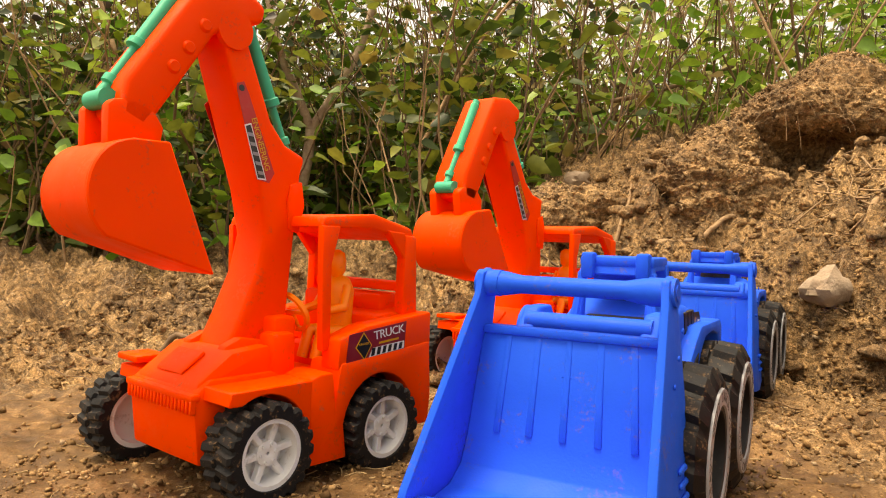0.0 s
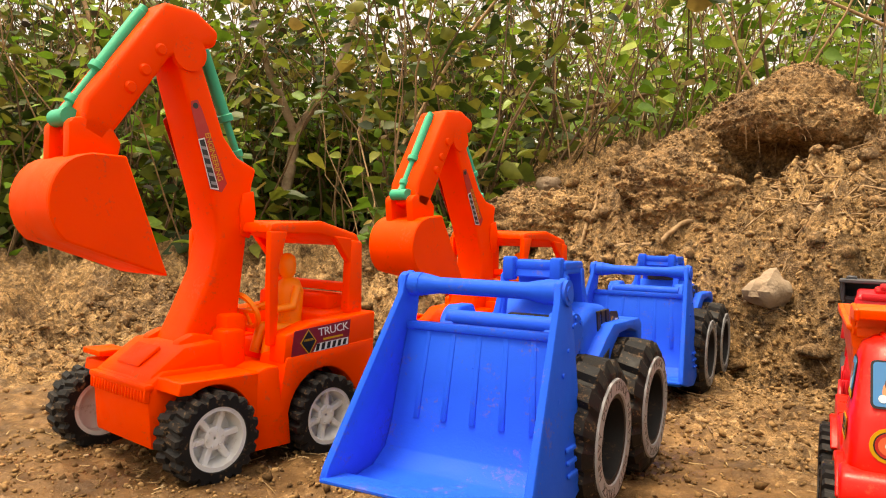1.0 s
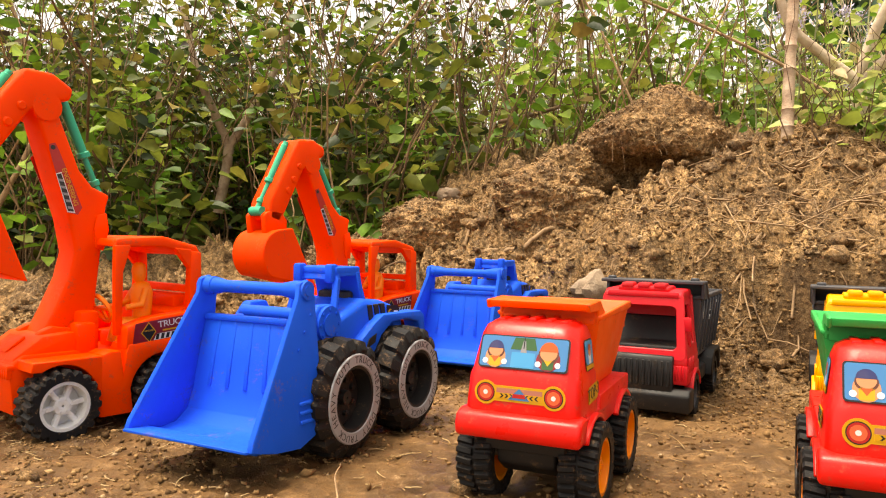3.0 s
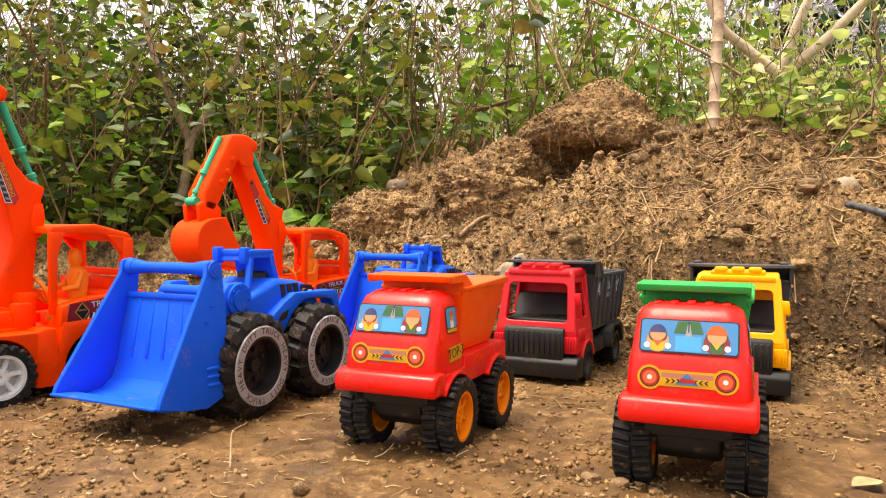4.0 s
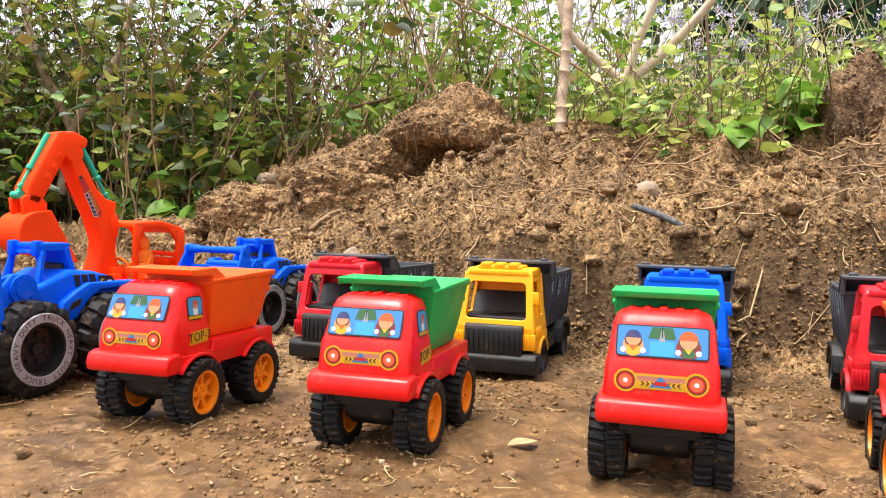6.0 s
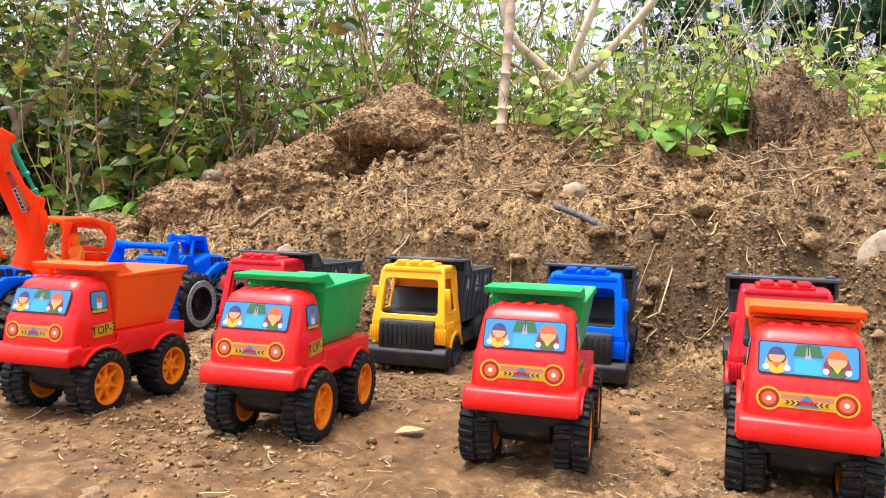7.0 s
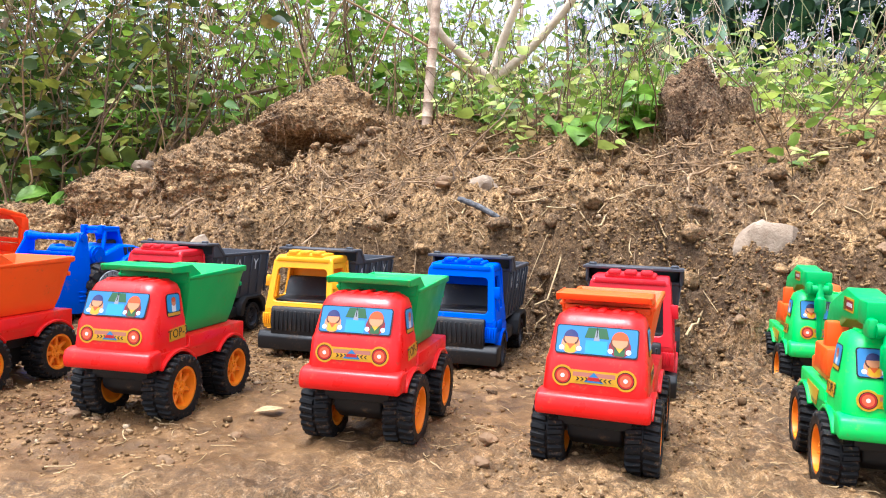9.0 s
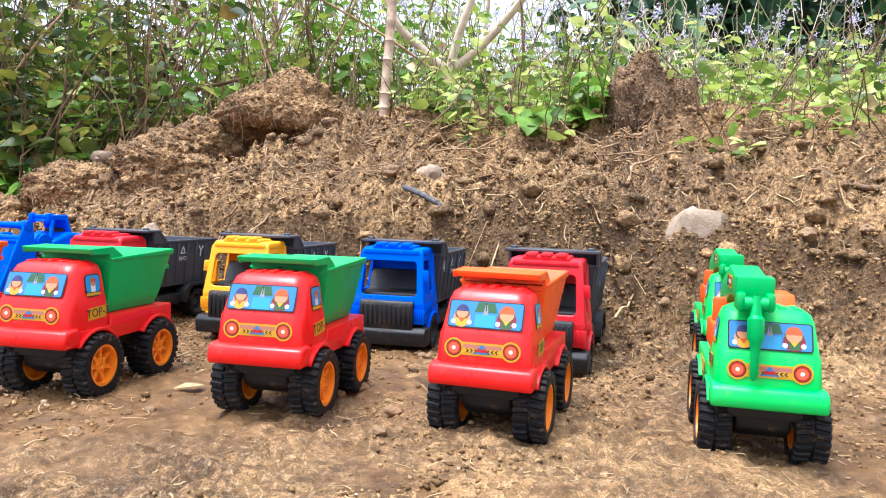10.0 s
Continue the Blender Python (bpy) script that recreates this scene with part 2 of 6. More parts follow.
def prism(profile, x0, x1, bev=0.001, seg=2, taper=0.0):
    """A side profile of (y, z) drawn out across x."""
    bm = bmesh.new()
    a = [bm.verts.new((x0, y, z)) for y, z in profile]
    b = [bm.verts.new((x1, y, z)) for y, z in profile]
    n = len(profile)
    bm.faces.new(a)
    bm.faces.new(b[::-1])
    for i in range(n):
        bm.faces.new((a[i], b[i], b[(i + 1) % n], a[(i + 1) % n]))
    return bevelled(bm, bev, seg)


def plate(pts, thick=0.0003, z=0.0):
    """A flat plate in the x-y plane, its face at z + thick."""
    bm = bmesh.new()
    a = [bm.verts.new((x, y, z)) for x, y in pts]
    b = [bm.verts.new((x, y, z + thick)) for x, y in pts]
    n = len(pts)
    bm.faces.new(b)
    bm.faces.new(a[::-1])
    for i in range(n):
        bm.faces.new((a[i], a[(i + 1) % n], b[(i + 1) % n], b[i]))
    return bm


def circle(cx, cy, r, n=20, ry=None):
    return [(cx + r * math.cos(2 * math.pi * i / n), cy + (ry or r) * math.sin(2 * math.pi * i / n)) for i in range(n)]


def rounded(x0, x1, y0, y1, r, n=4):
    out = []
    for cx, cy, a in ((x1 - r, y1 - r, 0), (x0 + r, y1 - r, 90), (x0 + r, y0 + r, 180), (x1 - r, y0 + r, 270)):
        out += [(cx + r * math.cos(radians(a + 90 * i / n)), cy + r * math.sin(radians(a + 90 * i / n))) for i in range(n + 1)]
    return out


def loft(rings, close=(True, True)):
    """Skin through rings of points that all have the same count."""
    bm = bmesh.new()
    vs = [[bm.verts.new(p) for p in ring] for ring in rings]
    n = len(rings[0])
    for a, b in zip(vs, vs[1:]):
        for i in range(n):
            bm.faces.new((a[i], a[(i + 1) % n], b[(i + 1) % n], b[i]))
    if close[0]:
        bm.faces.new(vs[0][::-1])
    if close[1]:
        bm.faces.new(vs[-1])
    return bm


def lathe(profile, n=32, bm=None):
    """Turns (x, r) about the x axis; the profile is a closed loop."""
    bm = bm or bmesh.new()
    rings = [[bm.verts.new((x, r * math.cos(2 * math.pi * i / n), r * math.sin(2 * math.pi * i / n))) for x, r in profile] for i in range(n)]
    m = len(profile)
    for i in range(n):
        a, b = rings[i], rings[(i + 1) % n]
        for j in range(m):
            bm.faces.new((a[j], a[(j + 1) % m], b[(j + 1) % m], b[j]))
    return bm


def tube(points, radii, n=8, bm=None):
    """A round rod through points, with one radius or one for each."""
    bm = bm or bmesh.new()
    pts = [Vector(p) for p in points]
    radii = radii if isinstance(radii, (list, tuple)) else [radii] * len(pts)
    rings = []
    for i, p in enumerate(pts):
        d = (pts[min(i + 1, len(pts) - 1)] - pts[max(i - 1, 0)]).normalized()
        u = d.orthogonal().normalized() if i == 0 else (last - d * last.dot(d)).normalized()
        last = u
        w = d.cross(u)
        rings.append([bm.verts.new(p + radii[i] * (u * math.cos(2 * math.pi * k / n) + w * math.sin(2 * math.pi * k / n))) for k in range(n)])
    for a, b in zip(rings, rings[1:]):
        for k in range(n):
            bm.faces.new((a[k], a[(k + 1) % n], b[(k + 1) % n], b[k]))
    bm.faces.new(rings[0][::-1])
    bm.faces.new(rings[-1])
    return bm


def join(*bms):
    out = bms[0]
    for b in bms[1:]:
        me = bpy.data.meshes.new("tmp")
        b.to_mesh(me)
        b.free()
        out.from_mesh(me)
        bpy.data.meshes.remove(me)
    return out


def window_wall(outer, inner, place, thick):
    """A wall with an opening: two loops of the same count in (u, v), laid out by place(u, v, w)."""
    bm = bmesh.new()
    n = len(outer)
    loops = [[bm.verts.new(place(u, v, w)) for u, v in loop] for loop, w in ((outer, 0), (inner, 0), (inner, thick), (outer, thick))]
    for a, b in zip(loops, loops[1:] + loops[:1]):
        for i in range(n):
            bm.faces.new((a[i], a[(i + 1) % n], b[(i + 1) % n], b[i]))
    return bm


def face_frame(origin, right, up):
    """A pose whose x and y run along right and up, to lay prints on a face."""
    r = Vector(right).normalized()
    u = Vector(up)
    u = (u - r * u.dot(r)).normalized()
    m = Matrix((r, u, r.cross(u))).transposed().to_4x4()
    m.translation = origin
    return m


LETTERS = {}


def lettering(text, height, mat, parent, m, name="lettering", spread=1.0):
    key = (text, round(height, 5), mat.name, spread)
    if key not in LETTERS:
        cu = bpy.data.curves.new("lettering", "FONT")
        cu.body, cu.size, cu.align_x, cu.align_y, cu.extrude, cu.resolution_u = text, height * 1.4, "CENTER", "CENTER", 0.00008, 2
        cu.space_character = spread
        ob = bpy.data.objects.new("lettering", cu)
        scene.collection.objects.link(ob)
        bpy.context.view_layer.update()
        me = bpy.data.meshes.new_from_object(ob.evaluated_get(bpy.context.evaluated_depsgraph_get()))
        bpy.data.objects.remove(ob)
        me.materials.clear()
        me.materials.append(mat)
        LETTERS[key] = me
    return part(name, LETTERS[key], mat, parent, m=m)


MESHES = {}


def once(key, make):
    if key not in MESHES:
        MESHES[key] = make()
    return MESHES[key]


# ---- ground ----
rng = np.random.default_rng(7)


def lattice(ix, iy, seed):
    h = (ix.astype(np.int64) * 374761393 + iy.astype(np.int64) * 668265263 + seed * 144665) & 0x7FFFFFFF
    h = ((h ^ (h >> 13)) * 1274126177) & 0x7FFFFFFF
    return ((h ^ (h >> 16)) & 0xFFFF) / 65535.0


def value_noise(x, y, scale, seed=0):
    x, y = x * scale, y * scale
    ix, iy = np.floor(x), np.floor(y)
    fx, fy = x - ix, y - iy
    fx, fy = fx * fx * (3 - 2 * fx), fy * fy * (3 - 2 * fy)
    a, b = lattice(ix, iy, seed), lattice(ix + 1, iy, seed)
    c, d = lattice(ix, iy + 1, seed), lattice(ix + 1, iy + 1, seed)
    return (a + (b - a) * fx) * (1 - fy) + (c + (d - c) * fx) * fy - 0.5


def step(a, b, x):
    t = np.clip((x - a) / (b - a), 0, 1)
    return t * t * (3 - 2 * t)


TOE_X = [-3.0, -0.6, 0.0, 0.2, 0.30, 0.36, 0.45, 0.52, 0.60, 0.70, 0.80, 0.90, 1.0, 1.12, 1.3, 1.6, 2.5]
TOE_Y = [1.05, 0.85, 0.85, 0.83, 0.76, 0.69, 0.68, 0.66, 0.61, 0.55, 0.48, 0.43, 0.39, 0.33, 0.16, 0.02, -0.3]
HIGH_X = [-3.0, -0.2, 0.1, 0.3, 0.5, 0.7, 3.0]
HIGH_Z = [0.0, 0.0, 0.04, 0.10, 0.115, 0.13, 0.13]


def base_height(x, y):
    d = y - np.interp(x, TOE_X, TOE_Y)
    d = d + 0.05 * value_noise(x, y, 9, 3) + 0.025 * value_noise(x, y, 23, 4)
    soft = 0.075 * step(0.80, 0.98, x)
    face = np.interp(x, HIGH_X, HIGH_Z) * step(-0.01 - 1.5 * soft, 0.035 + 0.2 * soft, d)
    up = np.clip(d - 0.02, 0, None)
    rise = np.interp(x, [-0.1, 0.4], [0.15, 0.30])
    hollow = 0.100 * np.exp(-((x - 0.565) / 0.115) ** 2 - ((y - 1.095) / 0.060) ** 2)
    dip = 0.009 * step(0.74, 0.86, x) * step(0.20, 0.02, y)
    return face - hollow - dip + rise * np.interp(up, [0, 0.6, 1.2, 3.0, 60.0], [0, 0.6, 0.9, 1.1, 1.2])


def loose(x, y):
    """How crumbled the earth is: 0 on the trodden ground, 1 on the bank."""
    d = y - np.interp(x, TOE_X, TOE_Y)
    patch = 0.30 * step(0.0, 0.25, value_noise(x, y, 7, 11))
    far = step(0.50, 0.70, y) * step(0.25, -0.1, x) * 0.8
    dry = 0.42 * step(0.07, -0.06, y + 0.25 * value_noise(x, y, 9, 12)) * step(0.66, 0.50, x) * step(0.08, 0.24, x) * step(-0.75, -0.45, y)
    patch = np.maximum(patch, dry)
    return np.clip(np.maximum(step(-0.20, 0.03, d + 0.12 * step(0.78, 0.92, x)), np.maximum(patch, far)), 0.12, 1)


def damp_shade(x, y):
    """Where the dug bank is darkened for damp and painted shade: 1 on the cut, 0 elsewhere."""
    d = y - np.interp(x, TOE_X, TOE_Y)
    return step(-0.08, -0.02, d) * step(0.055, 0.02, d) * step(0.42, 0.66, x) * step(1.75, 1.35, x)


def height(x, y):
    x, y = np.asarray(x, float), np.asarray(y, float)
    k = loose(x, y)
    near = np.exp(-np.clip(np.hypot(x - 0.5, y - 0.4) - 1.6, 0, None))
    rough = 0.060 * value_noise(x, y, 8, 21) * step(0.3, 1, k) + 0.056 * value_noise(x, y, 20, 22) * k * k + 0.028 * value_noise(x, y, 50, 23) * k + 0.017 * value_noise(x, y, 120, 24) * k + 0.010 * value_noise(x, y, 230, 25) * k
    lump = np.clip(value_noise(x, y, 60, 31) - 0.05, 0, 1) * 0.045 * k * k + np.clip(value_noise(x, y, 140, 32) - 0.05, 0, 1) * 0.024 * k
    chop = np.abs(value_noise(x, y, 33, 41)) * 0.030 * k * k + np.abs(value_noise(x, y, 85, 42)) * 0.020 * k
    lump = lump + 0.012 * k - chop
    flat = 0.004 * value_noise(x, y, 14, 26) + 0.003 * value_noise(x, y, 45, 27) + 0.0022 * value_noise(x, y, 110, 28)
    return base_height(x, y) + near * (rough + lump + flat)


def axis(cuts, steps, far, count):
    """Grid lines: fine between the cuts, then ever wider out to the horizon."""
    inner = np.concatenate([np.arange(a, b - 1e-6, d) for a, b, d in zip(cuts, cuts[1:], steps)] + [[cuts[-1]]])
    return np.concatenate([cuts[0] - np.cumsum(np.geomspace(steps[0], far, count))[::-1], inner, cuts[-1] + np.cumsum(np.geomspace(steps[-1], far, count))])


gx = axis([-0.8, -0.28, 1.25, 2.0], [0.008, 0.0038, 0.008], 60, 44)
gy = axis([-0.42, -0.22, 0.78, 1.45], [0.006, 0.0036, 0.0055], 60, 44)
X, Y = np.meshgrid(gx, gy)
Z = height(X, Y)
nx, ny = len(gx), len(gy)
idx = np.arange(nx * ny).reshape(ny, nx)
quads = np.stack([idx[:-1, :-1], idx[:-1, 1:], idx[1:, 1:], idx[1:, :-1]], -1).reshape(-1, 4)


def bulk(name, co, faces, mat, smooth=True):
    """One mesh from arrays of points and of equal-sided faces."""
    me = bpy.data.meshes.new(name)
    co, faces = np.asarray(co, np.float32), np.asarray(faces, np.int32)
    k = faces.shape[1]
    me.vertices.add(len(co))
    me.vertices.foreach_set("co", co.ravel())
    me.loops.add(faces.size)
    me.loops.foreach_set("vertex_index", faces.ravel())
    me.polygons.add(len(faces))
    me.polygons.foreach_set("loop_start", np.arange(0, faces.size, k, dtype=np.int32))
    me.update(calc_edges=True)
    me.validate()
    if smooth:
        me.shade_smooth()
    me.materials.append(mat)
    return new(name, me)


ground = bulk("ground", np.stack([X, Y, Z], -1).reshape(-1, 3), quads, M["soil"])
field = ground.data.attributes.new("loose", "FLOAT", "POINT")
field.data.foreach_set("value", loose(X, Y).astype(np.float32).ravel())
field = ground.data.attributes.new("damp_shade", "FLOAT", "POINT")
field.data.foreach_set("value", damp_shade(X, Y).astype(np.float32).ravel())
tagged(ground, "brown bare earth, trodden flat before a crumbled bank", "ground", kind="structure")


def ground_z(x, y):
    return float(height(x, y))


# small crumbs and grit, past counting
def scatter(name, n, pick, smin, smax, mat, label, seed, flat=0.95, sub=1, even=0.40):
    r = np.random.default_rng(seed)
    base = np.array([[1, 0, 0], [-1, 0, 0], [0, 1, 0], [0, -1, 0], [0, 0, 1], [0, 0, -1]], float)
    tri = np.array([[0, 2, 4], [2, 1, 4], [1, 3, 4], [3, 0, 4], [2, 0, 5], [1, 2, 5], [3, 1, 5], [0, 3, 5]])
    if smax > 0.006:
        bm = bmesh.new()
        bmesh.ops.create_icosphere(bm, subdivisions=sub, radius=1)
        base = np.array([v.co[:] for v in bm.verts])
        tri = np.array([[v.index for v in f.verts] for f in bm.faces])
        bm.free()
    turn = np.linalg.qr(r.normal(size=(n, 3, 3)))[0]
    p = pick(r, n)
    n = len(p)
    s = smin * (smax / smin) ** (r.random(n) ** 1.5)
    co = np.einsum("vi,nij->nvj", base, turn[:n]) * (even + (1.8 - 2 * even) * r.random((n, len(base), 1))) * s[:, None, None]
    co = co * np.stack([0.8 + 0.5 * r.random(n), 0.8 + 0.5 * r.random(n), flat * (0.65 + 0.4 * r.random(n))], -1)[:, None, :]
    co[:, :, 0] += p[:, 0, None]
    co[:, :, 1] += p[:, 1, None]
    co[:, :, 2] += (height(p[:, 0], p[:, 1]) + 0.25 * s)[:, None]
    faces = tri[None] + (np.arange(n) * len(base))[:, None, None]
    ob = bulk(name, co.reshape(-1, 3), faces.reshape(-1, 3), mat, False)
    return tagged(ob, label, "soil", kind="stuff")


def on_bank(r, n):
    p = np.stack([r.uniform(-0.45, 1.55, n), 0.10 + 1.15 * r.random(n) ** 0.85], -1)
    return p[r.random(n) < loose(p[:, 0], p[:, 1]) ** 1.3]


def on_slope(r, n):
    p = on_bank(r, n)
    return p[loose(p[:, 0], p[:, 1]) > 0.80]


def on_flat(r, n):
    p = np.stack([r.uniform(-0.5, 1.2, n), r.uniform(-0.35, 0.7, n)], -1)
    thick = value_noise(p[:, 0], p[:, 1], 6, 51) + 0.6 * value_noise(p[:, 0], p[:, 1], 19, 52)
    return p[r.random(n) < step(-0.20, 0.30, thick)]


scatter("soil_crumbs", 84000, on_bank, 0.0008, 0.0044, M["crumb"], "loose crumbs of brown earth on the bank", 3)


def on_face(r, n):
    x = r.uniform(0.2, 1.35, n)
    return np.stack([x, np.interp(x, TOE_X, TOE_Y) + r.uniform(-0.04, 0.06, n)], -1)


scatter("face_crumbs", 9000, on_face, 0.0009, 0.0042, M["crumb"], "loose crumbs of brown earth on the cut face", 6)
scatter("soil_lumps", 2200, on_bank, 0.0032, 0.0085, M["clod"], "lumps of brown earth on the bank", 5)
scatter("bank_clods", 1500, on_slope, 0.0050, 0.0170, M["clod"], "broken clods of brown earth on the bank", 8, 0.8, 2, 0.62)
scatter("grit", 90000, on_flat, 0.0005, 0.0027, M["crumb"], "small stones and grit on the trodden earth", 4)


# ---- wheels ----
def modulated(n, section):
    """A wheel body whose cross-section (x, r) changes with the step round it, as one closed skin."""
    bm = bmesh.new()
    rings = []
    for i in range(n):
        a = 2 * math.pi * i / n
        rings.append([bm.verts.new((x, r * math.cos(a + da), r * math.sin(a + da))) for x, r, da in section(i)])
    m = len(rings[0])
    for i in range(n):
        a, b = rings[i], rings[(i + 1) % n]
        for j in range(m):
            bm.faces.new((a[j], a[(j + 1) % m], b[(j + 1) % m], b[j]))
    return bm


def lugged_tyre(r, w, lugs, lug_h, core=0.62):
    """A tyre with two rows of staggered tread blocks."""
    h, sk = w / 2, 0.18 * math.pi / lugs

    def section(i):
        k = i % 5
        lo, hi = r * 0.925, r * 0.925 + lug_h
        rl, rr = (hi if k in (0, 1, 2) else lo), (hi if (k + 3) % 5 in (0, 1, 2) else lo)
        return [(-h, r * core, 0), (-h, r * 0.80, 0), (-h * 1.02, rl - lug_h * 0.7 if rl > lo else r * 0.86, 0), (-h * 0.92, rl, sk), (-h * 0.10, rl, -sk), (-h * 0.05, lo, 0), (h * 0.05, lo, 0), (h * 0.10, rr, -sk), (h * 0.92, rr, sk),
                (h * 1.02, rr - lug_h * 0.7 if rr > lo else r * 0.86, 0), (h, r * 0.80, 0), (h, r * core, 0), (h * 0.8, r * core * 0.97, 0), (-h * 0.8, r * core * 0.97, 0)]

    return modulated(lugs * 5, section)


def spoked_rim(r, w, spokes, dish=0.3):
    """A rim with a ring, spokes and a studded hub; its face looks to +x."""
    h = w / 2
    bm = lathe([(h * 1.02, r * 0.86), (h * 1.02, r), (-h, r), (-h, r * 0.84), (h * 0.3, r * 0.80)], 32)
    out = [bm]
    hx = h * (1 - dish)
    out.append(lathe([(hx - h * 0.6, 0.001), (hx, 0.0008), (hx + 0.0008, r * 0.15), (hx, r * 0.36), (hx - h * 0.6, r * 0.38)], 20))
    for i in range(spokes):
        b = box(hx - h * 0.45, hx - 0.0004, -r * 0.10, r * 0.10, r * 0.30, r * 0.88, 0.0006, 1)
        bmesh.ops.rotate(b, verts=b.verts, cent=(0, 0, 0), matrix=Matrix.Rotation(2 * math.pi * i / spokes, 3, "X"))
        out.append(b)
        b = lathe([(hx, 0.0002), (hx + 0.0011, 0.0003), (hx + 0.0011, r * 0.055), (hx - 0.0003, r * 0.06)], 8)
        bmesh.ops.translate(b, verts=b.verts, vec=(0, r * 0.25 * math.cos(2 * math.pi * (i + 0.5) / spokes), r * 0.25 * math.sin(2 * math.pi * (i + 0.5) / spokes)))
        out.append(b)
    back = lathe([(-h * 0.2, 0.0005), (-h * 0.1, 0.0006), (-h * 0.1, r * 0.83), (-h * 0.2, r * 0.83)], 24)
    out.append(back)
    return join(*out)


def wheel(parent, x, y, r, w, kind, rim_mat, tyre_mat):
    """A wheel part with its tyre and rim, its face outwards."""
    if kind == "small":
        tyre = once(("tyre", kind), lambda: finish(lugged_tyre(r, w, 26, r * 0.075, 0.66), "tyre", tyre_mat, 30))
        rim = once(("rim", kind, rim_mat.name), lambda: finish(spoked_rim(r * 0.67, w * 0.9, 7), "rim", rim_mat))
    elif kind == "digger":
        tyre = once(("tyre", kind), lambda: finish(lugged_tyre(r, w, 20, r * 0.085, 0.70), "tyre", tyre_mat, 30))
        rim = once(("rim", kind, rim_mat.name), lambda: finish(spoked_rim(r * 0.70, w * 0.88, 6), "rim", rim_mat))
    elif kind == "road":
        tyre = once(("tyre", kind), lambda: finish(lugged_tyre(r, w, 30, r * 0.04, 0.72), "tyre", tyre_mat, 30))
        rim = once(("rim", kind, rim_mat.name), lambda: finish(spoked_rim(r * 0.73, w * 0.8, 8, 0.5), "rim", rim_mat))
    turn = pose(x, y, r, 13 * (y * 1000 % 7), 0, 0 if x > 0 else 180)
    t = part("wheel", tyre, tyre_mat, parent, "black lugged rubber tyre on a moulded rim", turn)
    part("rim", rim, rim_mat, t)
    return t


# ---- prints ----
def windscreen_print(parent, m, w, h):
    """A blue picture panel: two round-headed shapes in caps on either side of a road, kept as plain discs."""
    s = part("windscreen_sticker", plate(rounded(-w / 2, w / 2, 0, h, 0.002), 0.0003), M["p_black"], parent, "blue printed windscreen sticker with plain figure shapes", m, 0)
    part("glass_print", plate(rounded(-w / 2 + 0.0009, w / 2 - 0.0009, 0.0008, h - 0.0008, 0.0015), 0.0002, 0.0003), M["p_blue"], s, smooth=0)
    part("light_print", plate([(-w * 0.13, 0.001), (w * 0.13, 0.001), (w * 0.13, h * 0.5), (-w * 0.13, h * 0.5)], 0.0001, 0.0005), M["p_sky"], s, smooth=0)
    part("tree_print", plate([(-w * 0.15, h * 0.58), (w * 0.15, h * 0.58), (w * 0.11, h * 0.94), (-w * 0.11, h * 0.94)], 0.0001, 0.0005), M["p_green"], s, smooth=0)
    part("road_print", plate([(-w * 0.035, h * 0.5), (w * 0.035, h * 0.5), (w * 0.012, h * 0.86), (-w * 0.012, h * 0.86)], 0.0001, 0.0006), M["p_grey"], s, smooth=0)
    part("mirror_print", plate([(-0.0003, h * 0.62), (0.0003, h * 0.62), (0.0003, h - 0.001), (-0.0003, h - 0.001)], 0.0001, 0.0007), M["p_black"], s, smooth=0)
    for cx, cap, body, seat, k in ((-w * 0.31, "p_navy", "p_yellow", "p_tan", 0.9), (w * 0.28, "p_orange", "p_green", "p_crimson", 1.05)):
        part("seat_print", plate(circle(cx, h * 0.34, h * 0.34 * k, 18, h * 0.33), 0.0001, 0.0005), M[seat], s, smooth=0)
        part("body_print", plate(rounded(cx - h * 0.17, cx + h * 0.17, 0.001, h * 0.36, 0.001), 0.0001, 0.0006), M[body], s, smooth=0)
        for e in (-1, 1):
            part("glove_print", plate(circle(cx + e * h * 0.29, h * 0.2, h * 0.085, 10), 0.0001, 0.0006), M["p_white"], s, smooth=0)
        part("hair_print", plate(circle(cx, h * 0.50, h * 0.29 * k, 20, h * 0.25 * k), 0.00005, 0.00065), M["p_brown"], s, smooth=0)
        part("collar_print", plate([(cx - h * 0.13, h * 0.34), (cx, h * 0.16), (cx + h * 0.13, h * 0.34)], 0.00005, 0.0007), M["p_orange" if seat == "p_tan" else "p_yellow"], s, smooth=0)
        part("head_print", plate(circle(cx, h * 0.53, h * 0.24 * k, 20, h * 0.21 * k), 0.0001, 0.0007), M["p_tan"], s, smooth=0)
        part("cap_print", plate([(cx + h * 0.26 * k * math.cos(math.pi * i / 10), h * 0.58 + h * 0.27 * k * math.sin(math.pi * i / 10)) for i in range(11)], 0.0001, 0.0008), M[cap], s, smooth=0)


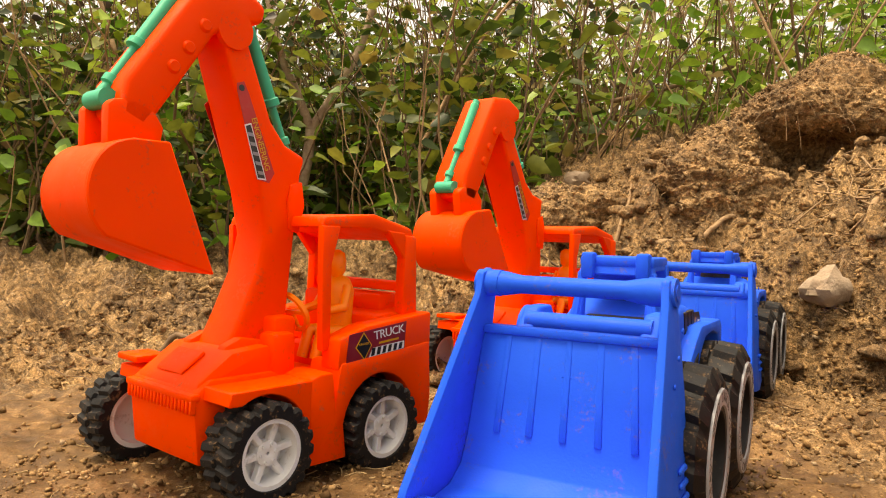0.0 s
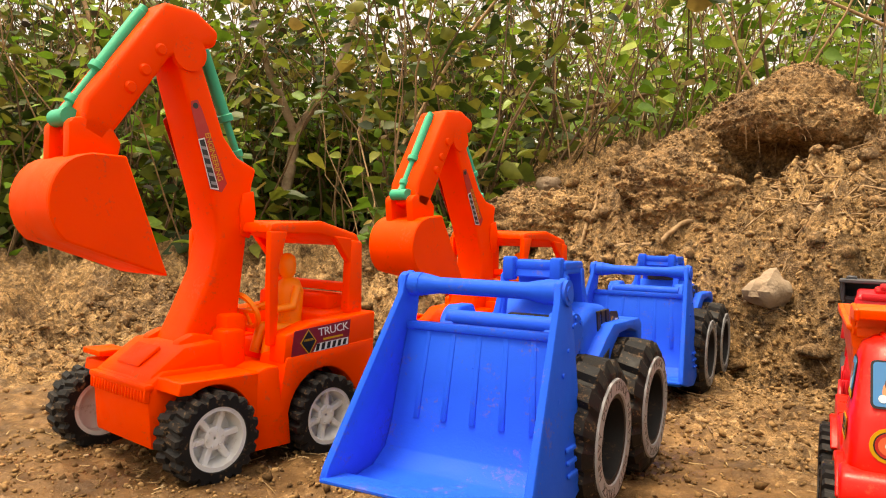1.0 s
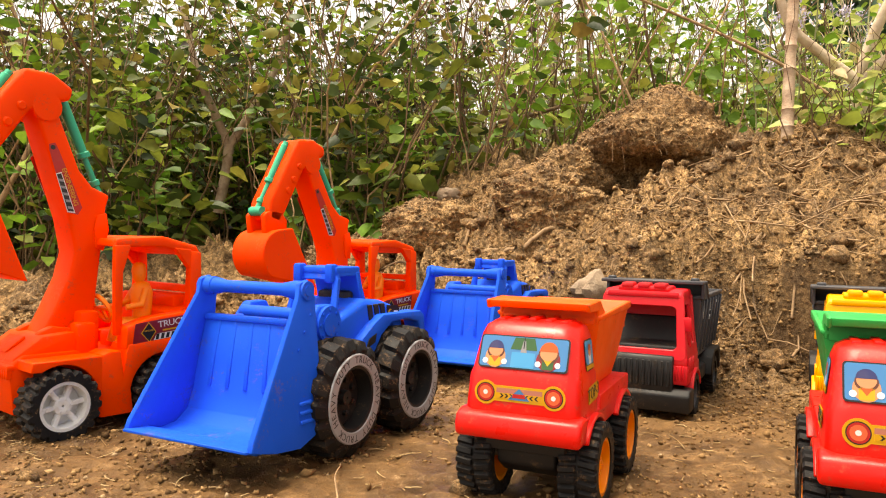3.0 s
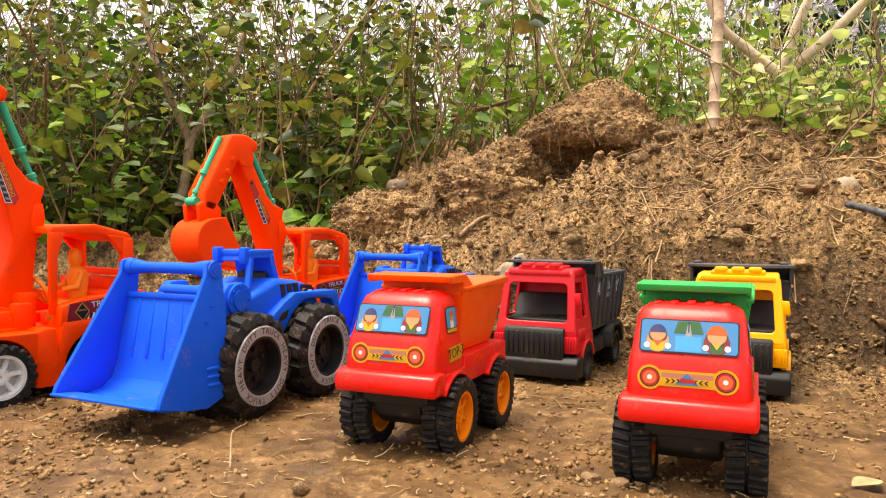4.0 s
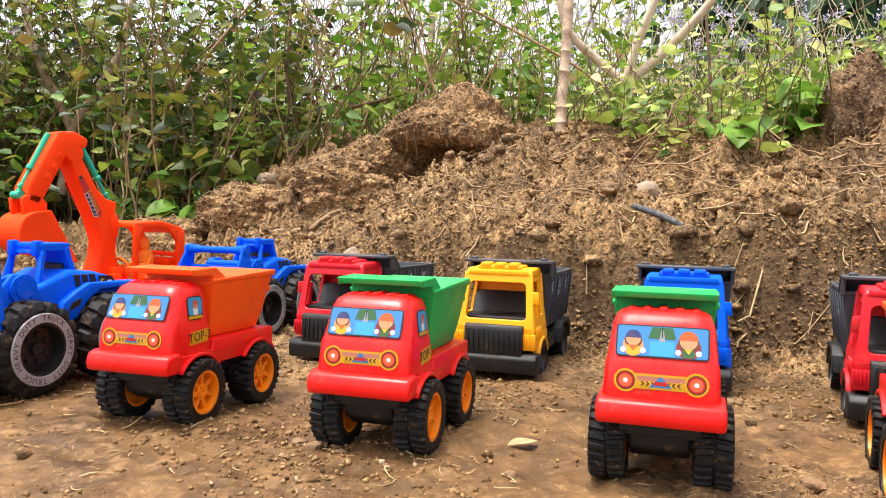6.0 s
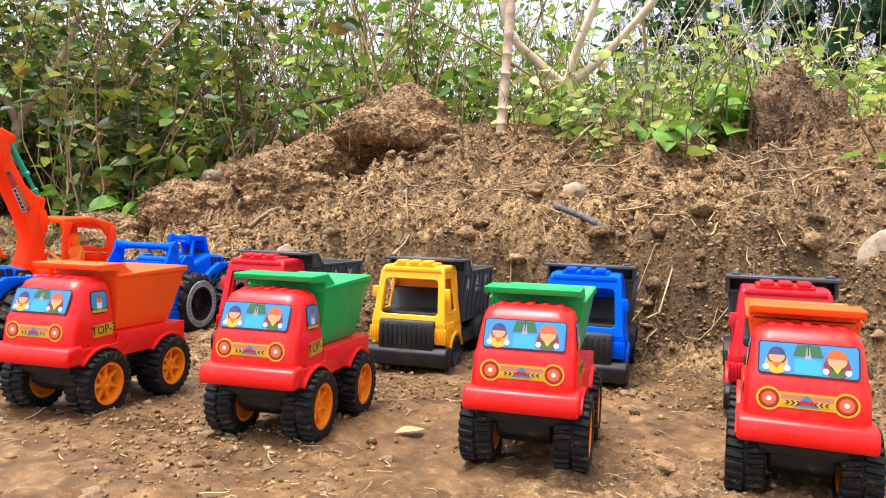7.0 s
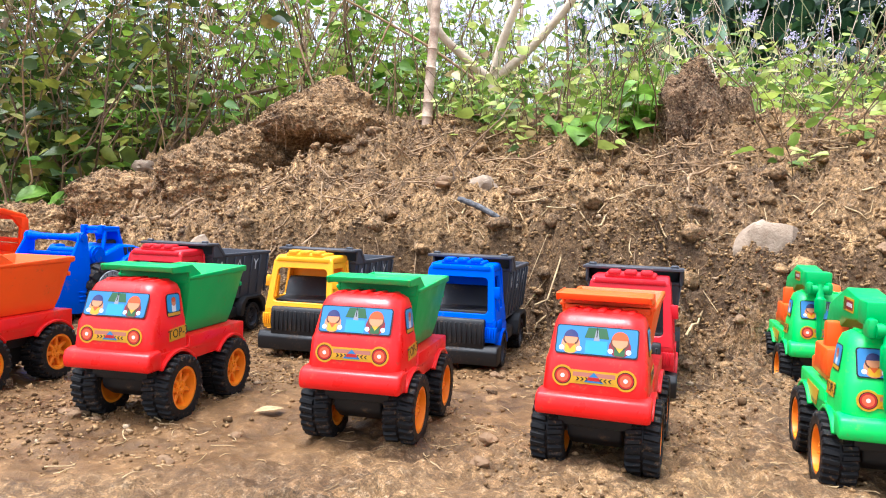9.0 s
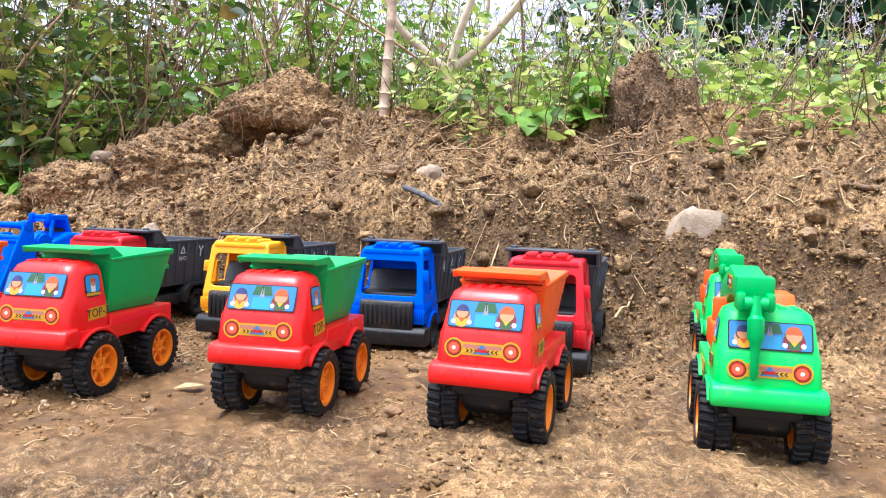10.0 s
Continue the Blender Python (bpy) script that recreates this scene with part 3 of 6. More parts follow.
def headlight_print(parent, m, gap, r):
    """Two ringed lamps joined by a yellow bar with arrows and a triangle."""
    g = gap / 2
    outline = [(g + r * math.cos(radians(a)), r * math.sin(radians(a))) for a in range(-140, 141, 20)] + [(-g + r * math.cos(radians(a)), r * math.sin(radians(a))) for a in range(40, 321, 20)]
    s = part("headlight_sticker", plate(outline, 0.0003), M["p_yellow"], parent, "yellow sticker with two printed red headlights", m, 0)
    bar = g - r * 0.95
    part("bar_print", plate([(-bar, -r * 0.42), (bar, -r * 0.42), (bar, r * 0.45), (-bar, r * 0.45)], 0.0001, 0.0003), M["p_pink"], s, smooth=0)
    part("stripe_print", plate([(-bar, -r * 0.42), (bar, -r * 0.42), (bar, r * 0.05), (-bar, r * 0.05)], 0.0001, 0.0004), M["p_yellow"], s, smooth=0)
    part("badge_print", plate([(-r * 0.95, -r * 0.45), (r * 0.95, -r * 0.45), (0, r * 0.5)], 0.0001, 0.0005), M["p_blue"], s, smooth=0)
    part("badge_bar", plate([(-r * 0.6, -r * 0.28), (r * 0.6, -r * 0.28), (r * 0.5, r * 0.05), (-r * 0.5, r * 0.05)], 0.0001, 0.0006), M["p_red"], s, smooth=0)
    for e in (-1, 1):
        for rr, key, z in ((0.80, "p_black", 0.0003), (0.72, "p_red", 0.0004), (0.55, "p_glow", 0.0005), (0.2, "p_white", 0.0006)):
            part("lamp_print", plate(circle(e * g, 0, r * rr, 20), 0.0001, z), M[key], s, smooth=0)
        for i in range(3):
            x = e * (bar - r * 0.3 - i * r * 0.42)
            part("arrow_print", plate([(x, -r * 0.36), (x - e * r * 0.16, -r * 0.36), (x - e * r * 0.36, -r * 0.18), (x - e * r * 0.16, 0.0), (x, 0.0), (x - e * r * 0.2, -r * 0.18)][::e], 0.0001, 0.0005), M["p_black"], s, smooth=0)


# ---- small round-nosed trucks ----
def arc(cx, cz, r, a0, a1, n=10):
    return [(cx + r * math.cos(radians(a0 + (a1 - a0) * i / n)), cz + r * math.sin(radians(a0 + (a1 - a0) * i / n))) for i in range(n + 1)]


WB, WR = 0.0385, 0.0243


def truck_front(t, body, z_deck=0.060):
    """Cab, chassis, prints and wheels that the tippers and the crane trucks share."""
    side = [(-0.0735, 0.0415), (-0.0600, 0.0415)] + arc(-WB, WR, 0.0272, 139, 41) + [(-0.0165, 0.0415), (0.0165, 0.0415)] + arc(WB, WR, 0.0272, 139, 41) + [(0.0615, 0.0425), (0.0615, z_deck), (-0.022, z_deck), (-0.022, 0.0525), (-0.0735, 0.0525)]
    part("chassis_body", prism(side, -0.0325, 0.0325, 0.0011), body, t)
    for y in (-WB, WB):
        for e in (-1, 1):
            ring = arc(y, WR, 0.0287, 143, 37, 12) + arc(y, WR, 0.0262, 37, 143, 12)
            part("fender", prism(ring, e * 0.0315, e * 0.0352, 0.0005, 1), body, t)
    rings = []
    for z, hx, y0, y1, r in ((0.0515, 0.0318, -0.0705, -0.0205, 0.007), (0.058, 0.0316, -0.0705, -0.0205, 0.007), (0.0735, 0.0308, -0.0692, -0.0210, 0.008), (0.0760, 0.0300, -0.0676, -0.0212, 0.008), (0.0945, 0.0280, -0.0600, -0.0225, 0.009), (0.0995, 0.0262, -0.0570, -0.024, 0.009), (0.1020, 0.0225, -0.0525, -0.027, 0.008), (0.1028, 0.0160, -0.046, -0.031, 0.006)):
        rings.append([(x, y, z) for x, y in rounded(-hx, hx, y0, y1, r, 5)])
    part("bumper", prism([(-0.0758, 0.0412), (-0.0768, 0.0475), (-0.0750, 0.0538), (-0.0690, 0.0556), (-0.0600, 0.0556), (-0.0600, 0.0412)], -0.0345, 0.0345, 0.0024, 3), body, t)
    cab = part("cab", loft(rings), body, t, smooth=50)
    for x in (-0.018, -0.009, 0.0, 0.009, 0.018):
        part("roof_rib", box(x - 0.0022, x + 0.0022, -0.050, -0.030, 0.1010, 0.1042 - abs(x) * 0.05, 0.0009), body, cab)
    part("undercarriage", join(prism([(-0.060, 0.042), (-0.056, 0.024), (-0.045, 0.017), (0.05, 0.017), (0.056, 0.042)], -0.017, 0.017, 0.002), box(-0.0225, 0.0225, -0.060, 0.056, 0.032, 0.0435, 0.001)), M["black"], t)
    for y in (-WB, WB):
        part("axle", tube([(-0.030, y, WR), (0.030, y, WR)], 0.0022), M["grey"], t)
        for e in (-1, 1):
            wheel(t, e * 0.0292, y, WR, 0.0205, "small", M["rim"], M["rubber"])
    slope = Vector((0, 0.0076, 0.0185)).normalized()
    windscreen_print(cab, face_frame(Vector((0, -0.0671, 0.0780)) + Vector((0, -0.0003, 0)), (1, 0, 0), slope), 0.0500, 0.0185)
    headlight_print(cab, face_frame((0, -0.0702, 0.0652), (1, 0, 0), (0, 0.084, 1)), 0.0375, 0.0064)
    for e in (-1, 1):
        right = (0, e, 0)
        f = face_frame((e * 0.0302, -0.0395, 0.0766), right, (-e * 0.11, 0, 1))
        s = part("side_window_sticker", plate(rounded(-0.009, 0.008, 0, 0.017, 0.003), 0.0003), M["p_black"], cab, "blue printed side window sticker", f, 0)
        part("glass_print", plate(rounded(-0.0082, 0.0072, 0.0035, 0.0162, 0.0026), 0.0002, 0.0003), M["p_sky"], s, smooth=0)
        part("strip_print", plate([(-0.0082, 0.0008), (0.0072, 0.0008), (0.0072, 0.003), (-0.0082, 0.003)], 0.0002, 0.0003), M["p_yellow"], s, smooth=0)
        part("body_print", plate(rounded(-0.003, 0.002, 0.0036, 0.009, 0.001), 0.0001, 0.0005), M["p_white"], s, smooth=0)
        part("head_print", plate(circle(-0.0005, 0.0105, 0.0027, 14), 0.0001, 0.0006), M["p_tan"], s, smooth=0)
        part("cap_print", plate(circle(-0.0005, 0.0124, 0.0026, 14, 0.0018), 0.0001, 0.0007), M["p_orange"], s, smooth=0)
        f = face_frame((e * 0.0316, -0.0365, 0.0640), right, (-e * 0.05, 0, 1))
        s = part("name_sticker", plate([(-0.0115, -0.0050), (0.0085, -0.0040), (0.0105, 0.0052), (-0.0105, 0.0040)], 0.0003), M["p_yellow"], cab, "yellow name sticker with dark letters", f, 0)
        lettering("TOP-3", 0.0066, M["p_black"], s, pose(-0.0004, 0.0002, 0.0004, 0, 0, 4))
    return cab


def tipper(m, bed_mat, bed_word):
    t = thing("tipper_truck", m, f"small red plastic toy tipper with {bed_word} bed on bare earth", "toy truck", "red toy tippers")
    truck_front(t, M["red"])

    def ring(hx0, hx1, y0, y1, z0, z1, inset):
        return [(-hx0 + inset, y0 + inset, z0), (hx0 - inset, y0 + inset, z0), (hx1 - inset, y1 - inset, z1), (-hx1 + inset, y1 - inset, z1)]

    hop = loft([ring(0.0235, 0.0235, -0.0165, 0.049, 0.0605, 0.0605, 0), ring(0.0262, 0.0262, -0.0175, 0.053, 0.072, 0.072, 0), ring(0.0302, 0.0312, -0.0195, 0.061, 0.1015, 0.1025, 0), ring(0.0317, 0.0326, -0.0202, 0.0645, 0.1025, 0.1035, 0), ring(0.0317, 0.0326, -0.0202, 0.0645, 0.1045, 0.1080, 0),
                ring(0.0317, 0.0326, -0.0202, 0.0645, 0.1045, 0.1080, 0.0022), ring(0.0235, 0.0235, -0.0165, 0.049, 0.0635, 0.0635, 0.002)])
    bed = part("bed", bevelled(hop, 0.0006, 2), bed_mat, t)
    hood = [(-0.0415, 0.1085), (-0.0430, 0.1126), (-0.0165, 0.1134), (-0.0030, 0.1052), (-0.0065, 0.1030), (-0.0180, 0.1103)]
    part("canopy", prism(hood, -0.0284, 0.0284, 0.0007), bed_mat, bed)
    for e in (-1, 1):
        part("canopy_side", prism([(-0.0417, 0.1078), (-0.0432, 0.1128), (-0.0165, 0.1136), (-0.0030, 0.1054), (-0.0030, 0.1000), (-0.0200, 0.1000), (-0.0205, 0.1074)], e * 0.0280, e * 0.0302, 0.0006, 1), bed_mat, bed)
    part("front_wall", box(-0.0282, 0.0282, -0.0202, -0.0178, 0.0990, 0.1112, 0.0006, 1), bed_mat, bed)
    part("hinge_block", box(-0.016, 0.016, -0.010, 0.050, 0.0595, 0.0612, 0.0004, 1), bed_mat, bed)
    part("tailgate_bar", box(-0.0290, 0.0290, 0.0600, 0.0635, 0.0900, 0.0940, 0.0008, 1), bed_mat, bed)
    return t


def crane_truck(m):
    t = thing("crane_truck", m, "small bright green plastic toy crane truck with orange seat", "toy truck", "green toy crane trucks")
    truck_front(t, M["lime"])
    deck = part("turntable", join(box(-0.026, 0.026, -0.014, 0.060, 0.0595, 0.0700, 0.002), box(-0.030, -0.012, -0.010, 0.030, 0.066, 0.085, 0.002)), M["bed_orange"], t, "orange plastic crane base with a seat")
    part("seat_back", box(-0.028, -0.014, 0.004, 0.014, 0.080, 0.102, 0.002), M["bed_orange"], deck)
    part("crane_cabin", prism([(0.010, 0.066), (0.008, 0.096), (0.014, 0.106), (0.048, 0.106), (0.054, 0.070)], 0.006, 0.028, 0.002), M["bed_orange"], deck)
    part("cabin_window", box(0.0280, 0.0286, 0.016, 0.044, 0.086, 0.101, 0.0002, 1), M["p_blue"], deck)
    part("cabin_window", box(0.010, 0.025, 0.0076, 0.0082, 0.084, 0.098, 0.0002, 1), M["p_blue"], deck)
    arm = part("boom", prism([(0.052, 0.090), (0.040, 0.112), (-0.006, 0.127), (-0.048, 0.122), (-0.052, 0.110), (-0.012, 0.106), (0.020, 0.092)], -0.0100, 0.0100, 0.0018), M["green"], t, "dark green plastic crane boom", pose(-0.0100, 0, 0))
    for e, x in ((-1, -0.0102), (1, 0.0102)):
        f = face_frame((x, -0.018, 0.1165), (0, e, 0), (0, 0, 1))
        s = part("boom_sticker", plate([(-0.013, -0.0045), (0.013, -0.0045), (0.013, 0.0045), (-0.013, 0.0045)], 0.0003), M["p_yellow"], arm, "striped warning sticker", f, 0)
        part("sign_print", plate([(-0.006, -0.003), (0.012, -0.003), (0.012, 0.003), (-0.006, 0.003)], 0.0001, 0.0003), M["p_crimson"], s, smooth=0)
        for i in range(5):
            part("bar_print", plate([(-0.004 + i * 0.003, -0.0012), (-0.0022 + i * 0.003, -0.0012), (-0.0022 + i * 0.003, 0.0014), (-0.004 + i * 0.003, 0.0014)], 0.0001, 0.0004), M["p_white"], s, smooth=0)
        for i in range(3):
            part("stripe_print", plate([(-0.0125 + i * 0.0022, -0.004), (-0.0112 + i * 0.0022, -0.004), (-0.0102 + i * 0.0022, 0.004), (-0.0115 + i * 0.0022, 0.004)], 0.0001, 0.0003), M["p_black"], s, smooth=0)
    part("boom_head", join(box(-0.0115, 0.0115, -0.066, -0.046, 0.1085, 0.1235, 0.0015), box(-0.0115, -0.0055, -0.072, -0.058, 0.102, 0.114, 0.0025), box(0.0055, 0.0115, -0.072, -0.058, 0.102, 0.114, 0.0025)), M["green"], arm)
    hook = tube([(0.0, -0.071, 0.112), (0.0, -0.073, 0.100), (0.0, -0.074, 0.098), (0.0, -0.0755, 0.086), (0.0, -0.0765, 0.084), (0.0, -0.0765, 0.076), (0.0, -0.077, 0.064), (0.0, -0.0765, 0.060)], [0.0032, 0.0036, 0.0052, 0.0052, 0.0036, 0.0026, 0.0028, 0.0012], 10)
    part("hook", hook, M["green"], arm)
    part("pulley", tube([(-0.007, -0.070, 0.107), (0.007, -0.070, 0.107)], 0.0045, 14), M["green"], arm)
    for i, dx in enumerate((-0.031, 0.031)):
        e = 1 if dx > 0 else -1
        f = face_frame((e * 0.0327, 0.010, 0.0500), (0, e, 0), (0, 0, 1))
        s = part("side_sticker", plate([(-0.030, -0.006), (0.010, -0.006), (0.016, 0.006), (-0.022, 0.006)], 0.0003), M["p_yellow"], t, "yellow side sticker with dark checks", f, 0)
        for k in range(8):
            part("check_print", plate([(-0.027 + k * 0.0048, -0.0052), (-0.0246 + k * 0.0048, -0.0052), (-0.0246 + k * 0.0048, -0.0028), (-0.027 + k * 0.0048, -0.0028)], 0.0001, 0.0003), M["p_black"], s, smooth=0)
    return t


# ---- open-cab lorries with a black skip ----
def lorry(m, mat, word):
    t = thing("dump_lorry", m @ Matrix.Diagonal((1.19, 1, 1, 1)), f"{word} plastic toy lorry with a black ribbed tipping bed", "toy truck", "toy lorries with black beds")
    # cab: four walls with openings and a roof
    y0, y1 = -0.1000, -0.0450
    cab = part("cab", join(box(-0.034, 0.034, y0, y1 + 0.004, 0.030, 0.046, 0.0015), box(-0.0335, 0.0335, y0 + 0.001, y1 + 0.002, 0.044, 0.0535, 0.002)), mat, t)

    def front(u, v, w):
        return (u, y0 + 0.001 + (v - 0.052) * 0.19 + w, v)

    part("windscreen_frame", bevelled(window_wall(rounded(-0.0325, 0.0325, 0.0500, 0.1050, 0.004), rounded(-0.0262, 0.0262, 0.0585, 0.0945, 0.004), front, 0.003), 0.0006, 1), mat, cab)
    for e in (-1, 1):
        def flank(u, v, w, e=e):
            return (e * (0.0330 - (v - 0.06) * 0.06 - w), u, v)
        part("side_frame", bevelled(window_wall([(y0 + 0.002, 0.051), (y1, 0.051), (y1, 0.104), (y0 + 0.0115, 0.104)], [(y0 + 0.0125, 0.062), (y1 - 0.012, 0.062), (y1 - 0.012, 0.095), (y0 + 0.0175, 0.095)], flank, 0.003), 0.0006, 1), mat, cab)
        part("door_post", box(e * 0.0318 - 0.0022, e * 0.0318 + 0.0022, -0.081, -0.076, 0.060, 0.085, 0.0008), mat, cab)
        part("mirror", box(e * 0.0345 - 0.003, e * 0.0345 + 0.003, -0.0935, -0.0900, 0.074, 0.086, 0.001), mat, cab)
        part("corner_grille", join(*[box(e * 0.0290 + (i - 2) * 0.0022 - 0.0007, e * 0.0290 + (i - 2) * 0.0022 + 0.0007, y0 - 0.0012, y0 + 0.002, 0.034, 0.046, 0.0004, 1) for i in range(4)]), mat, cab)
        part("fender", prism(arc(-0.066, 0.0185, 0.0225, 165, 15, 12) + arc(-0.066, 0.0185, 0.0198, 15, 165, 12), e * 0.030, e * 0.0362, 0.0005, 1), mat, cab)
        part("side_rib", join(*[box(e * 0.0338 - 0.0008, e * 0.0338 + 0.0008, -0.094 + i * 0.004, -0.0925 + i * 0.004, 0.040, 0.052, 0.0004, 1) for i in range(6)]), mat, cab)
    roof = part("roof", prism([(y0 + 0.010, 0.1000), (y0 + 0.0105, 0.1045), (y0 + 0.016, 0.1078), (y1 - 0.002, 0.1085), (y1, 0.1050), (y1, 0.1000)], -0.0318, 0.0318, 0.0025, 3), mat, cab)
    part("roof_hat", box(-0.0215, 0.0215, y0 + 0.0135, y1 - 0.012, 0.1060, 0.1108, 0.002, 2), mat, roof)
    for x in (-0.0135, 0.0, 0.0135):
        part("roof_light", box(x - 0.0052, x + 0.0052, y0 + 0.0125, y0 + 0.028, 0.1085, 0.1135, 0.0018, 2), mat, roof)
    part("roof_visor", box(-0.029, 0.029, y0 + 0.0095, y0 + 0.016, 0.1010, 0.1065, 0.0015), mat, roof)
    part("back_panel", box(-0.0325, 0.0325, y1 - 0.003, y1, 0.058, 0.103, 0.001), mat, cab)
    for ob in [cab] + list(cab.children_recursive):  # the cab narrows towards its roof
        for v in ob.data.vertices:
            v.co.x *= 1 - 0.13 * max(0.0, v.co.z - 0.052) / 0.058
    seat = part("seat", prism([(-0.086, 0.052), (-0.085, 0.060), (-0.064, 0.062), (-0.055, 0.0830), (-0.0485, 0.0830), (-0.0485, 0.052)], -0.0285, 0.0285, 0.0015), M["black"], cab, "black moulded bench seat")
    bump = part("bumper", join(prism([(-0.1060, 0.008), (-0.1075, 0.022), (-0.1030, 0.027), (-0.086, 0.027), (-0.086, 0.008)], -0.0365, 0.0365, 0.0015), prism([(-0.1052, 0.024), (-0.1052, 0.0500), (-0.1030, 0.0540), (-0.098, 0.0540), (-0.098, 0.024)], -0.0245, 0.0245, 0.0015)), M["black"], t, "black plastic bumper and grille")
    for i in range(11):
        part("grille_bar", box(-0.0226 + i * 0.0043, -0.0203 + i * 0.0043, -0.1066, -0.1040, 0.029, 0.050, 0.0005, 1), M["black"], bump)
    part("chassis", join(box(-0.016, 0.016, -0.090, 0.088, 0.016, 0.044, 0.002), box(-0.032, 0.032, -0.030, 0.020, 0.020, 0.034, 0.003)), M["black"], t)
    # skip
    lo, hi = 0.044, 0.0985

    def ring(hx, ya, yb, z, zr=None):
        return [(-hx, ya, z), (hx, ya, z), (hx, yb, zr or z), (-hx, yb, zr or z)]

    bed = part("bed", bevelled(loft([ring(0.030, -0.034, 0.080, lo), ring(0.0345, -0.040, 0.090, hi), ring(0.0360, -0.041, 0.092, hi), ring(0.0360, -0.041, 0.092, hi + 0.003), ring(0.0325, -0.037, 0.0885, hi + 0.003), ring(0.028, -0.031, 0.0775, lo + 0.003)]), 0.0005, 1), M["charcoal"], t, "black ribbed tipping bed")
    part("bed_visor", prism([(-0.058, 0.1120), (-0.058, 0.1150), (-0.033, 0.1150), (-0.018, 0.1000), (-0.0220, 0.0980), (-0.036, 0.1120)], -0.0380, 0.0380, 0.0007, 1), M["charcoal"], bed)
    for e in (-1, 1):
        part("front_wing", prism([(-0.042, 0.098), (-0.042, 0.1140), (-0.034, 0.1148), (-0.018, 0.1010), (-0.020, 0.098)], e * 0.0345, e * 0.0372, 0.0005, 1), M["charcoal"], bed)
        part("hook_block", box(e * 0.031 - 0.003, e * 0.031 + 0.003, -0.052, -0.047, 0.1140, 0.1175, 0.0008, 1), M["charcoal"], bed)
        for i in range(7):
            y = -0.031 + i * 0.0195
            q = Vector((e * 0.0328, y, 0.0745))
            rib = box(-0.0014, 0.0014, -0.0016, 0.0016, -0.027, 0.0225, 0.0006, 1)
            part("rib", rib, M["charcoal"], bed, m=pose(*q, 0, e * 5.5, 0))
        for txt, y, zz, hh in (("A", -0.0210, 0.085, 0.0140), ("Y", 0.0570, 0.085, 0.0140), ("TRUCK", 0.0180, 0.0775, 0.0050)):
            yy = y if e > 0 else 0.036 - y
            lettering(txt, hh, M["p_white"], bed, face_frame((e * (0.0337 + (zz - 0.08) * 0.075), yy, zz), (0, e, 0), (e * 0.095, 0, 1)))
        f = face_frame((e * 0.0344, 0.0180, 0.0880), (0, e, 0), (e * 0.075, 0, 1))
        part("warning_print", window_wall([(-0.0055, -0.004), (0.0055, -0.004), (0, 0.0055)], [(-0.0036, -0.0028), (0.0036, -0.0028), (0, 0.0033)], lambda u, v, w: (u, v, w), 0.0002), M["p_white"], bed, m=f, smooth=0)
        part("rear_fender", prism([(0.018, 0.022), (0.020, 0.038), (0.030, 0.0455), (0.068, 0.0455), (0.078, 0.038), (0.080, 0.022), (0.073, 0.022), (0.068, 0.036), (0.061, 0.0415), (0.037, 0.0415), (0.030, 0.036), (0.025, 0.022)], e * 0.018, e * 0.0370, 0.0007, 1), M["black"], t)
    for y in (-0.066, 0.049):
        part("axle", tube([(-0.028, y, 0.0185), (0.028, y, 0.0185)], 0.002), M["grey"], t)
        for e in (-1, 1):
            wheel(t, e * 0.0290, y, 0.0185, 0.0135, "road", M["charcoal"], M["rubber"])
    return t


